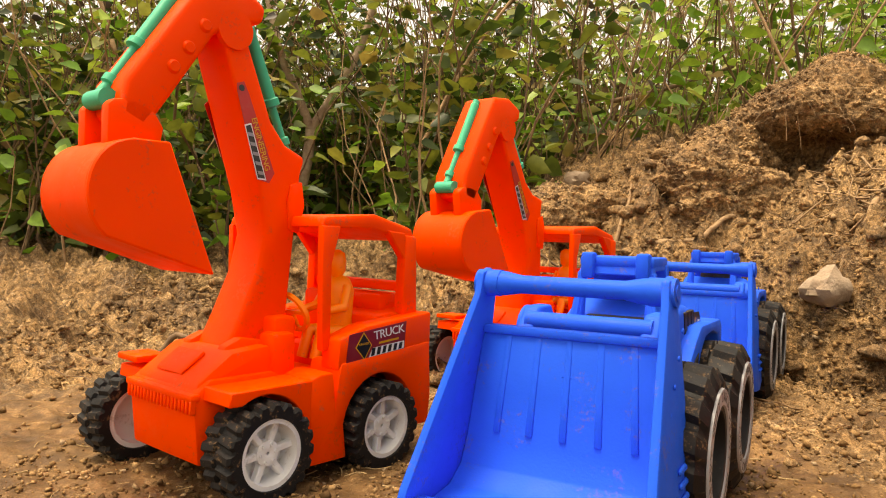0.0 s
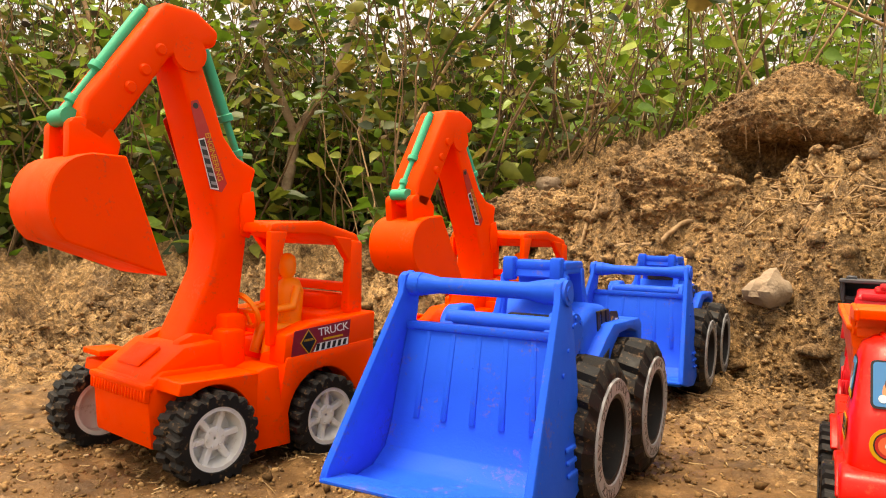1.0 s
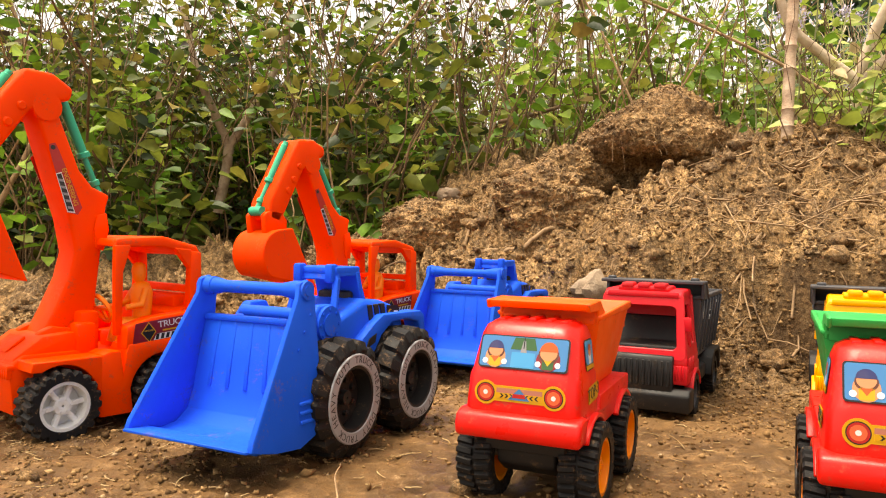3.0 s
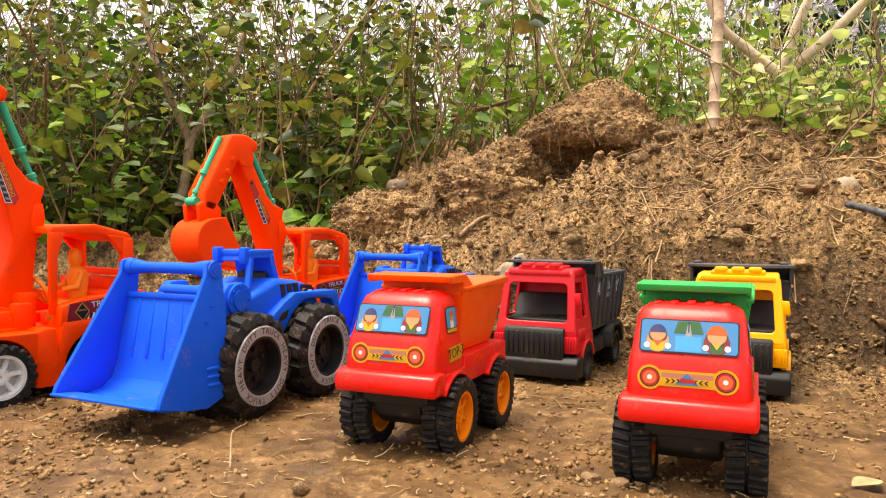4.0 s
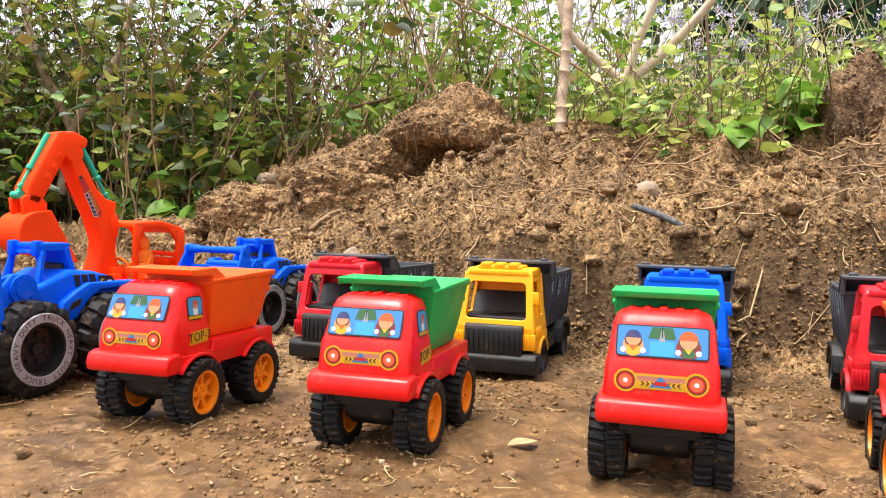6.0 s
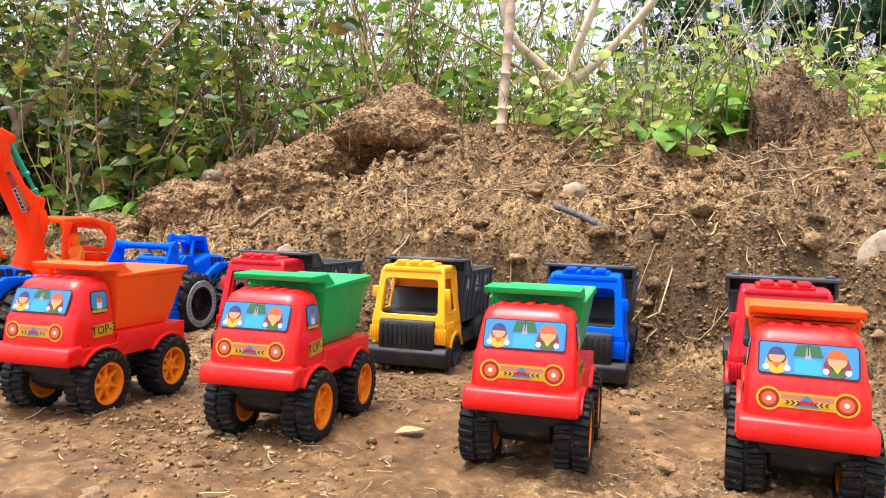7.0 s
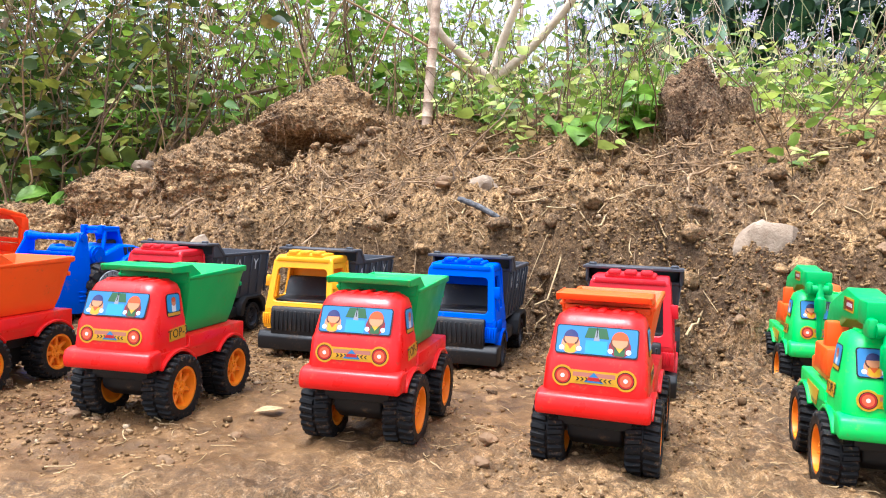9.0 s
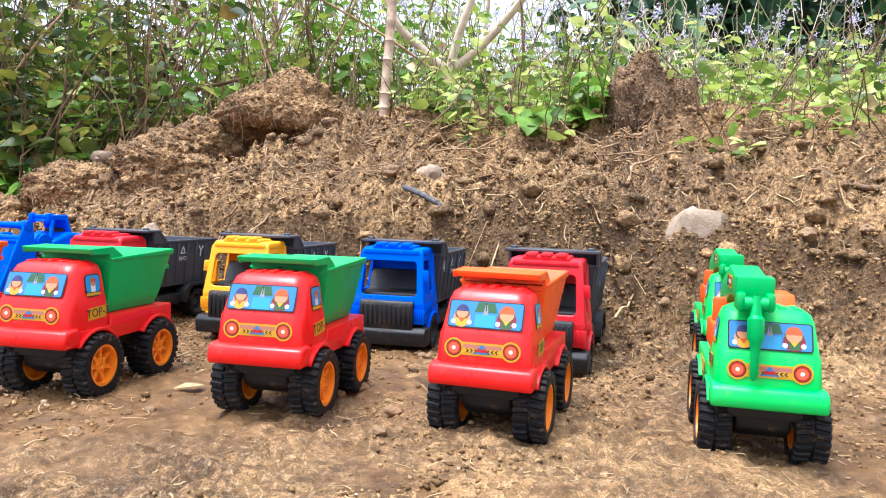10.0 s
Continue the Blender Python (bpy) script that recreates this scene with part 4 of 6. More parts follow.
# ---- wheel loaders ----
def big_wheel(parent, x, y, r, w):
    def tyre():
        h = w / 2
        def section(i):
            k = i % 6
            dl, dr = (1 if k < 4 else 0), (1 if (k + 3) % 6 < 4 else 0)
            return [(-h, r * 0.55, 0), (-h * 0.985, r * 0.74, 0.12), (-h * (0.90 + 0.10 * dl), r * (0.80 + 0.02 * dl), 0.11), (-h * 0.78, r * (0.90 + 0.07 * dl), 0.07), (-h * 0.06, r * (0.93 + 0.07 * dl), 0), (-h * 0.03, r * 0.93, 0),
                    (h * 0.03, r * 0.93, 0), (h * 0.06, r * (0.93 + 0.07 * dr), 0), (h * 0.78, r * (0.90 + 0.07 * dr), 0.07), (h * (0.90 + 0.10 * dr), r * (0.80 + 0.02 * dr), 0.11), (h * 0.985, r * 0.74, 0.12), (h, r * 0.55, 0), (h * 0.7, r * 0.50, 0), (-h * 0.7, r * 0.50, 0)]
        bm = modulated(96, section)
        return finish(bm, "tyre", M["rubber_dusty"], 32)

    t = part("wheel", once("loader tyre", tyre), M["rubber_dusty"], parent, "big black rubber tyre with a pale lettered ring", pose(x, y, r, 11 * (y * 1000 % 5), 0, 0 if x > 0 else 180))
    h = w / 2
    part("ring", once("loader ring", lambda: finish(lathe([(h * 0.985, r * 0.545), (h * 1.05, r * 0.56), (h * 1.05, r * 0.735), (h * 0.985, r * 0.75)], 40), "ring", M["grey"])), M["grey"], t, "pale grey lettered wheel ring")

    def hub():
        b = [lathe([(h * 0.98, r * 0.50), (h * 1.0, r * 0.55), (h * 0.2, r * 0.55), (h * 0.2, r * 0.48)], 32), lathe([(h * 0.25, 0.0006), (h * 0.30, 0.0006), (h * 0.34, r * 0.46), (h * 0.25, r * 0.5)], 28), lathe([(h * 0.3, 0.0006), (h * 0.62, 0.0007), (h * 0.60, r * 0.12), (h * 0.3, r * 0.14)], 16)]
        for i in range(7):
            k = lathe([(h * 0.3, 0.0003), (h * 0.5, 0.0004), (h * 0.48, r * 0.05), (h * 0.3, r * 0.055)], 8)
            bmesh.ops.translate(k, verts=k.verts, vec=(0, r * 0.29 * math.cos(i * 0.8976), r * 0.29 * math.sin(i * 0.8976)))
            b.append(k)
        return finish(join(*b), "hub", M["black"])

    part("hub", once("loader hub", hub), M["black"], t)
    for k, word in enumerate(("HEAVY DUTY TRUCK ", "HEAVY DUTY TRUCK ")):
        for i, ch in enumerate(word):
            if ch == " ":
                continue
            a = math.pi * k - i * math.pi / len(word)
            rr = r * 0.647
            lettering(ch, r * 0.115, M["p_black"], t, face_frame((h * 1.052, rr * math.cos(a), rr * math.sin(a)), (0, math.sin(a), -math.cos(a)), (0, math.cos(a), math.sin(a))), "letter")


def loader(m):
    t = thing("wheel_loader", m, "blue plastic toy wheel loader with a wide front bucket", "toy loader", "blue toy loaders")
    mat = M["blue"]
    # bucket: curved sheet with side plates and a bar, wider at the lip
    before = set(scene.objects)
    sheet_f = [(-0.134, 0.0165), (-0.112, 0.0125), (-0.098, 0.0145), (-0.089, 0.0225), (-0.0855, 0.036), (-0.083, 0.060), (-0.0790, 0.0900)]
    sheet_b = [(y + 0.0035, z - 0.002 if z < 0.03 else z) for y, z in sheet_f]
    bucket = part("bucket", prism(sheet_f + [(-0.0760, 0.0905)] + sheet_b[::-1][1:-1] + [(-0.128, 0.0120)], -0.0440, 0.0440, 0.0007, 1), mat, t)
    part("bucket_rim", box(-0.044, 0.044, -0.0805, -0.0740, 0.0880, 0.0925, 0.0012), mat, bucket)
    part("cutting_edge", prism([(-0.1385, 0.0158), (-0.1385, 0.0180), (-0.120, 0.0160), (-0.120, 0.0135)], -0.0455, 0.0455, 0.0005, 1), mat, bucket)
    for i in range(5):
        x = -0.030 + i * 0.015
        part("bucket_rib", prism([(-0.0858, 0.040), (-0.0836, 0.060), (-0.0796, 0.088), (-0.0785, 0.088), (-0.0825, 0.060), (-0.0845, 0.040)], x - 0.0016, x + 0.0016, 0.0005, 2), mat, bucket)
    for e in (-1, 1):
        plate_side = [(-0.1360, 0.0160), (-0.1340, 0.0230), (-0.0870, 0.1080), (-0.0850, 0.1180), (-0.0765, 0.1200), (-0.0700, 0.1120), (-0.0690, 0.0300), (-0.0760, 0.0140), (-0.0930, 0.0080), (-0.1150, 0.0105)]
        part("side_plate", prism(plate_side, e * 0.0438, e * 0.0478, 0.0012), mat, bucket)
        part("bar_end", tube([(e * 0.0370, -0.0785, 0.1128), (e * 0.0495, -0.0785, 0.1128)], 0.0062, 20), mat, bucket)
        part("bar_socket", tube([(e * 0.0490, -0.0785, 0.1128), (e * 0.0502, -0.0785, 0.1128)], 0.0036, 16), mat, bucket)
        for i in range(3):
            part("side_notch", box(e * 0.0484 - 0.0008, e * 0.0484 + 0.0008, -0.093, -0.081, 0.0240 + i * 0.0062, 0.0270 + i * 0.0062, 0.0008, 1), mat, bucket)
        for i in range(4):
            part("rivet", tube([(e * 0.0470, -0.0790 - i * 0.0055, 0.098 - i * 0.0105), (e * 0.0478, -0.0790 - i * 0.0055, 0.098 - i * 0.0105)], 0.0011, 10), mat, bucket)
    part("grab_bar", tube([(-0.040, -0.0785, 0.1128), (-0.034, -0.0785, 0.1128), (-0.026, -0.0785, 0.1128), (0.026, -0.0785, 0.1128), (0.034, -0.0785, 0.1128), (0.040, -0.0785, 0.1128)], [0.0060, 0.0056, 0.0042, 0.0042, 0.0056, 0.0060], 18), mat, bucket)
    flared = {o.data for o in scene.objects if o not in before and o.type == "MESH" and o.name.split(".")[0] != "rivet"}
    for me in flared:
        for v in me.vertices:
            k = min(1, max(0, (v.co.z - 0.008) / 0.105))
            v.co.x *= 1.10 - 0.20 * k
            v.co.z += 0.010 * (1 - k) ** 1.2
    for e in (-1, 1):
        arm = part("lift_arm", prism([(-0.078, 0.060), (-0.070, 0.082), (-0.052, 0.101), (-0.036, 0.101), (-0.028, 0.090), (-0.036, 0.074), (-0.056, 0.068), (-0.070, 0.050)], e * 0.0250, e * 0.0335, 0.0015), mat, t)
        part("pivot_disc", join(tube([(e * 0.033, -0.043, 0.0880), (e * 0.0360, -0.043, 0.0880)], 0.0125, 28), tube([(e * 0.0355, -0.043, 0.0880), (e * 0.0372, -0.043, 0.0880)], 0.0078, 24)), mat, arm)
        for i in range(8):
            a = i * math.pi / 4
            part("disc_stud", tube([(e * 0.0358, -0.043 + 0.0102 * math.cos(a), 0.0880 + 0.0102 * math.sin(a)), (e * 0.0368, -0.043 + 0.0102 * math.cos(a), 0.0880 + 0.0102 * math.sin(a))], 0.0012, 8), mat, arm)
    part("cross_tube", tube([(-0.030, -0.055, 0.094), (0.030, -0.055, 0.094)], 0.0048, 16), mat, t)
    part("ram", tube([(0, -0.080, 0.070), (0, -0.040, 0.088)], 0.005, 12), mat, t)
    # body and bonnet
    part("frame", join(prism([(-0.062, 0.030), (-0.058, 0.062), (0.080, 0.062), (0.086, 0.040), (0.070, 0.024), (-0.04, 0.024)], -0.022, 0.022, 0.002), box(-0.026, 0.026, -0.020, 0.030, 0.024, 0.045, 0.003)), M["black"], t)
    rings = []
    for y, hx, zt, r in ((-0.040, 0.0265, 0.0850, 0.004), (-0.020, 0.0285, 0.0900, 0.004), (0.010, 0.0295, 0.1020, 0.006), (0.040, 0.0290, 0.0990, 0.008), (0.060, 0.0275, 0.0940, 0.009), (0.072, 0.0240, 0.0850, 0.007)):
        rings.append([(x, y, z) for x, z in rounded(-hx, hx, 0.058, zt, r, 4)])
    hood = part("bonnet", loft(rings), mat, t, smooth=50)
    for e in (-1, 1):
        wing = [(-0.010, 0.060), (-0.004, 0.074), (0.010, 0.0830), (0.024, 0.0895), (0.082, 0.0885), (0.088, 0.0850), (0.090, 0.0690), (0.083, 0.0690), (0.078, 0.0800), (0.060, 0.0835), (0.036, 0.0825), (0.022, 0.0740), (0.010, 0.0590), (0.000, 0.0550)]
        part("rear_wing", prism(wing, e * 0.022, e * 0.0370, 0.0014), mat, t)
        part("vent", prism([(-0.001, 0.0655), (0.004, 0.0735), (0.014, 0.0765), (0.012, 0.0700)], e * 0.0370, e * 0.0376, 0.0002, 1), M["black"], t)
        for i in range(3):
            y = 0.016 + i * 0.0088
            part("side_slot", prism([(y, 0.0810), (y + 0.0060, 0.0810), (y + 0.0022, 0.0970), (y - 0.0042, 0.0970)], e * 0.0275, e * 0.0301, 0.0004, 1), M["black"], hood)
        f = face_frame((e * 0.0291, 0.0500, 0.0885), (0, e, -0.05 * e), (-e * 0.05, 0, 1))
        s = part("badge", plate([(-0.0085, -0.0055), (0.0080, -0.0055), (0.0100, 0.0010), (0.0060, 0.0060), (-0.0095, 0.0062)], 0.0004), M["p_black"], hood, "black badge with a yellow crescent", f, 0)
        part("crescent_print", plate([(-0.0045 + 0.0032 * math.cos(radians(a)), 0.0032 * math.sin(radians(a))) for a in range(60, 301, 20)] + [(-0.0033 + 0.0024 * math.cos(radians(a)), 0.0022 * math.sin(radians(a))) for a in range(290, 69, -20)], 0.0001, 0.0004), M["p_yellow"], s, smooth=0)
        part("bar_print", plate([(0.0004, -0.002), (0.0062, -0.002), (0.0068, 0.0018), (0.001, 0.0018)], 0.0001, 0.0004), M["p_white"], s, smooth=0)
    # cab
    yb = -0.036

    def cab_front(u, v, w):
        return (u, yb - 0.002 + (v - 0.088) * 0.24 + w, v)

    cab = part("cab_front", m=pose(0, 0.018, 0.001) @ Matrix.Diagonal((0.86, 1, 1, 1)), label="blue open cab", mat=mat, parent=t, bm=bevelled(window_wall([(-0.0265, 0.082), (0.0265, 0.082), (0.0215, 0.1215), (-0.0215, 0.1215)], [(-0.0215, 0.0890), (0.0215, 0.0890), (0.0180, 0.1150), (-0.0180, 0.1150)], cab_front, 0.004), 0.0008, 1))
    for e in (-1, 1):
        def flank(u, v, w, e=e):
            return (e * (0.0268 - (v - 0.085) * 0.13 - w), u, v)
        part("cab_side", bevelled(window_wall([(-0.039, 0.083), (0.0080, 0.0880), (-0.0020, 0.1210), (-0.029, 0.1210)], [(-0.0335, 0.0865), (0.0025, 0.0915), (-0.0055, 0.1175), (-0.0265, 0.1175)], flank, 0.0035), 0.0008, 1), mat, cab)
    part("cab_back", prism([(0.003, 0.086), (0.008, 0.088), (-0.002, 0.1210), (-0.007, 0.1200)], -0.0235, 0.0235, 0.0008, 1), mat, cab)
    roof = part("cab_roof", box(-0.0225, 0.0225, -0.0310, -0.0005, 0.1190, 0.1245, 0.0016), mat, cab)
    for e in (-1, 1):
        part("roof_lamp", box(e * 0.0165 - 0.0040, e * 0.0165 + 0.0040, -0.0350, -0.0265, 0.1130, 0.1265, 0.0018), mat, roof)
        part("front_post", prism([(-0.0370, 0.084), (-0.0310, 0.117), (-0.0260, 0.117), (-0.0310, 0.084)], e * 0.0185, e * 0.0235, 0.001, 1), mat, cab)
    part("seat", join(box(-0.019, 0.019, -0.030, -0.002, 0.086, 0.094, 0.002), box(-0.017, 0.017, -0.009, -0.001, 0.092, 0.106, 0.003)), M["black"], cab, "black moulded seat")
    part("front_vent", box(-0.016, 0.016, -0.0425, -0.0395, 0.066, 0.080, 0.0008), M["black"], t)
    for y in (-0.0425, 0.044):
        part("axle", tube([(-0.040, y, 0.040), (0.040, y, 0.040)], 0.004), M["black"], t)
        for e in (-1, 1):
            big_wheel(t, e * 0.0410, y, 0.0400, 0.0325)
    return t


# ---- diggers ----
def digger(m, word, tilt=0.0, drop=0.0):
    t = thing("toy_digger", m, f"bright orange plastic toy wheeled digger with raised arm, {word}", "toy digger", "orange toy diggers")
    mat = M["orange"]
    before = set(scene.objects)
    ay, r = 0.0420, 0.0255
    lower = [(-0.0670, 0.0180), (-0.0700, 0.0480), (-0.0690, 0.0540), (-0.0600, 0.0600), (-0.010, 0.0600), (-0.010, 0.0130)]
    part("front_body", prism(lower, -0.0330, 0.0330, 0.002), mat, t)
    grille = [box(-0.0315 + i * 0.0035, -0.0295 + i * 0.0035, -0.0722, -0.0685, 0.0440, 0.0510, 0.0006, 1) for i in range(19)]
    part("grille", join(*grille), mat, t)
    part("grille_lip", box(-0.0340, 0.0340, -0.0722, -0.0660, 0.0500, 0.0540, 0.0014), mat, t)
    part("bonnet", prism([(-0.0680, 0.0530), (-0.0660, 0.0580), (-0.0450, 0.0720), (-0.020, 0.0740), (-0.010, 0.0530)], -0.0300, 0.0300, 0.0025), mat, t)
    part("bonnet_hatch", prism([(-0.0640, 0.0600), (-0.0630, 0.0622), (-0.0500, 0.0712), (-0.0490, 0.0690)], -0.0150, 0.0110, 0.0006, 1), mat, t)
    for e in (-1, 1):
        part("front_fender", prism([(-0.0645, 0.0505), (-0.0635, 0.0575), (-0.0100, 0.0575), (-0.0100, 0.0130), (-0.0136, 0.0130)] + arc(-ay, r, 0.0285, 8, 120, 14), e * 0.0280, e * 0.0560, 0.0006, 1), mat, t)
        sill = [(-0.0130, 0.0120), (-0.0120, 0.0580), (-0.0050, 0.0600), (0.0040, 0.0600), (0.0060, 0.0420), (0.0085, 0.0590), (0.0100, 0.0640), (0.0860, 0.0700), (0.0880, 0.0380), (0.0860, 0.0200), (0.0790, 0.0200)] + arc(ay, r, 0.0300, -10, 170, 14) + [(0.0150, 0.0120)]
        part("side_body", prism(sill, e * 0.0300, e * 0.0565, 0.0014), mat, t)
        part("side_wall", prism([(0.0080, 0.0600), (0.0090, 0.0770), (0.0300, 0.0830), (0.0880, 0.0880), (0.0875, 0.0600)], e * 0.0400, e * 0.0555, 0.0016), mat, t)
        f = face_frame((e * 0.0557, 0.0350, 0.0730), (0, e, 0.06 * e), (0, 0, 1))
        s = part("truck_sticker", plate([(-0.0230, -0.0095), (0.0225, -0.0080), (0.0250, 0.0100), (-0.0200, 0.0080)], 0.0003), M["p_crimson"], t, "dark red truck sticker with a diamond sign", f, 0)
        part("diamond_print", plate([(-0.0160, -0.0005), (-0.0095, -0.0090), (-0.0035, -0.0005), (-0.0095, 0.0080)], 0.0001, 0.0003), M["p_yellow"], s, smooth=0)
        part("diamond_face", plate([(-0.0152, -0.0005), (-0.0095, -0.0080), (-0.0043, -0.0005), (-0.0095, 0.0070)], 0.0001, 0.0004), M["p_black"], s, smooth=0)
        lettering("UNDER", 0.0016, M["p_yellow"], s, pose(-0.0096, 0.0008, 0.0005))
        lettering("TRUCK", 0.0058, M["p_white"], s, pose(0.0105, 0.0048, 0.0005, 0, 0, 3), spread=0.9)
        part("bar_print", plate([(0.0020, -0.0010), (0.0180, -0.0005), (0.0180, 0.0008), (0.0020, 0.0003)], 0.0001, 0.0003), M["p_yellow"], s, smooth=0)
        part("band_print", plate([(-0.0060, -0.0078), (0.0222, -0.0068), (0.0226, -0.0020), (-0.0030, -0.0026)], 0.0001, 0.0003), M["p_white"], s, smooth=0)
        for i in range(6):
            x = -0.0045 + i * 0.0044
            part("stripe_print", plate([(x, -0.0074 + i * 0.00015), (x + 0.0026, -0.0073 + i * 0.00015), (x + 0.0038, -0.0026), (x + 0.0012, -0.0027)], 0.0001, 0.0004), M["p_black"], s, smooth=0)
    part("rear_body", join(prism([(0.0500, 0.0200), (0.0500, 0.0860), (0.0860, 0.0900), (0.0885, 0.0800), (0.0885, 0.0250), (0.0840, 0.0200)], -0.0420, 0.0420, 0.002), box(-0.0300, 0.0300, 0.0660, 0.0890, 0.0860, 0.0980, 0.003)), mat, t)
    part("floor_pan", box(-0.0420, 0.0420, -0.0200, 0.0700, 0.0300, 0.0560, 0.001), mat, t)
    part("underside", prism([(-0.052, 0.012), (-0.052, 0.03), (0.080, 0.03), (0.080, 0.012), (0.0, 0.008)], -0.0260, 0.0260, 0.002), M["black"], t)
    part("console", join(box(-0.0260, 0.0260, -0.0140, 0.0020, 0.0550, 0.0880, 0.003), box(0.0180, 0.0330, -0.0200, -0.0040, 0.0550, 0.0800, 0.003)), mat, t)
    part("step", join(box(-0.0560, -0.0330, -0.0660, -0.0460, 0.0605, 0.0640, 0.0008)), mat, t)
    part("seat", join(box(-0.016, 0.016, 0.024, 0.046, 0.0550, 0.0680, 0.002), box(-0.016, 0.016, 0.042, 0.050, 0.0640, 0.1000, 0.003)), mat, t)
    # roof frame on posts
    roof = part("roof", prism([(0.0030, 0.1380), (0.0050, 0.1440), (0.0460, 0.1465), (0.0790, 0.1390), (0.0830, 0.1320), (0.0770, 0.1310), (0.0460, 0.1380)], -0.0450, 0.0450, 0.0018), mat, t)
    for e in (-1, 1):
        part("rear_post", prism([(0.0700, 0.0860), (0.0720, 0.1350), (0.0825, 0.1340), (0.0840, 0.0860)], e * 0.0390, e * 0.0468, 0.0016), mat, t)
        part("mid_post", prism([(0.0040, 0.0700), (0.0030, 0.1180), (0.0030, 0.1390), (0.0170, 0.1390), (0.0105, 0.1180), (0.0105, 0.0700)], e * 0.0410, e * 0.0460, 0.0012), mat, t)
        part("roof_gusset", prism([(0.0560, 0.1375), (0.0725, 0.1190), (0.0730, 0.1360)], e * 0.0400, e * 0.0460, 0.0008, 1), mat, t)
    part("rear_rail", box(-0.0400, 0.0400, 0.0730, 0.0830, 0.1000, 0.1060, 0.0015), mat, t)
    wheel_pose = face_frame((0.0080, 0.0120, 0.0880), (1, 0, 0), (0, -0.5, 1))
    st = lathe([(-0.0014, 0.0112), (0.0014, 0.0112), (0.0014, 0.0138), (-0.0014, 0.0138)], 24)
    bmesh.ops.rotate(st, verts=st.verts, cent=(0, 0, 0), matrix=Matrix.Rotation(radians(90), 3, "Y"))
    sw = part("steering_wheel", join(st, box(-0.0120, 0.0120, -0.0014, 0.0014, -0.001, 0.001, 0.0004, 1), box(-0.0014, 0.0014, -0.0120, 0, -0.001, 0.001, 0.0004, 1), tube([(0, 0, 0), (0, -0.006, -0.022)], 0.002)), M["orange_light"], t, "pale orange steering wheel", wheel_pose)
    # plain moulded driver shape in one mesh
    doll = tube([(0.006, 0.034, 0.066), (0.006, 0.034, 0.082), (0.006, 0.033, 0.097), (0.006, 0.032, 0.1035), (0.006, 0.0315, 0.1060), (0.006, 0.0310, 0.1090), (0.006, 0.0305, 0.1150), (0.006, 0.0305, 0.1200), (0.006, 0.0305, 0.1220)], [0.0085, 0.0080, 0.0098, 0.0075, 0.0035, 0.0056, 0.0062, 0.0052, 0.0020], 14)
    doll = join(doll, tube([(0.0150, 0.032, 0.100), (0.0180, 0.026, 0.088), (0.0150, 0.014, 0.086)], [0.0032, 0.0032, 0.0024]), tube([(-0.0030, 0.032, 0.100), (-0.0060, 0.026, 0.088), (-0.0030, 0.014, 0.086)], [0.0032, 0.0032, 0.0024]), tube([(0.0110, 0.032, 0.072), (0.0120, 0.014, 0.074), (0.0120, 0.009, 0.058)], [0.0048, 0.0042, 0.0034]), tube([(0.0010, 0.032, 0.072), (0.0000, 0.014, 0.074), (0.0000, 0.009, 0.058)], [0.0048, 0.0042, 0.0034]))
    part("driver_figurine", doll, M["orange_light"], t, "plain pale orange moulded driver figurine", pose(0.010, 0.010, 0.003), smooth=60)
    for me in {o.data for o in scene.objects if o not in before and o.type == "MESH"}:
        for v in me.vertices:
            v.co.y *= 0.93
    # boom
    arm_pose = pose(0, 0.009, -0.006 - drop) @ pose(0, -0.025, 0.07) @ pose(0, 0, 0, tilt) @ pose(0, 0.025, -0.07)
    boom_side = [(-0.0460, 0.0600), (-0.0480, 0.0780), (-0.0370, 0.1000), (-0.0260, 0.1250), (-0.0215, 0.1450), (-0.0265, 0.1700), (-0.0470, 0.2350), (-0.0530, 0.2560), (-0.0470, 0.2640), (-0.0390, 0.2590), (-0.0190, 0.2080), (-0.0090, 0.1960), (0.0050, 0.1900), (0.0020, 0.1800), (-0.0020, 0.1400), (-0.0060, 0.1000), (-0.0040, 0.0600)]
    boom = part("boom", prism(boom_side, -0.0150, 0.0150, 0.0026, 3), mat, t, m=arm_pose)
    for e in (-1, 1):
        part("boom_foot", prism([(-0.0540, 0.0580), (-0.0500, 0.0860), (-0.0400, 0.0900), (-0.0180, 0.0860), (-0.0080, 0.0580)], e * 0.0135, e * 0.0215, 0.002), mat, boom)
        part("boom_cap", tube([(e * 0.0130, -0.0440, 0.2530), (e * 0.0166, -0.0440, 0.2530)], 0.0105, 20), mat, boom)
        part("boom_knuckle", prism([(-0.0080, 0.1640), (-0.0060, 0.1740), (0.0020, 0.1760), (0.0040, 0.1620), (0.0000, 0.1460), (-0.0070, 0.1480)], e * 0.0145, e * 0.0165, 0.0014), mat, boom)
        f = face_frame((e * 0.0152, -0.0300, 0.1980), (0, e * 0.33, -0.944), (0, e * 0.944, 0.33)) if e > 0 else face_frame((-0.0152, -0.0300, 0.1980), (0, -0.33, 0.944), (0, 0.944, 0.33))
        s = part("boom_sticker", plate([(-0.0300, -0.0025), (-0.0260, -0.0035), (0.0220, -0.0060), (0.0260, 0.0010), (0.0220, 0.0060), (-0.0240, 0.0030), (-0.0300, 0.0020)], 0.0003), M["p_red"], boom, "red and black engineering sticker", f, 0)
        part("band_print", plate([(-0.0080, -0.0048), (0.0220, -0.0058), (0.0242, -0.0004), (-0.0080, -0.0004)], 0.0001, 0.0003), M["p_white"], s, smooth=0)
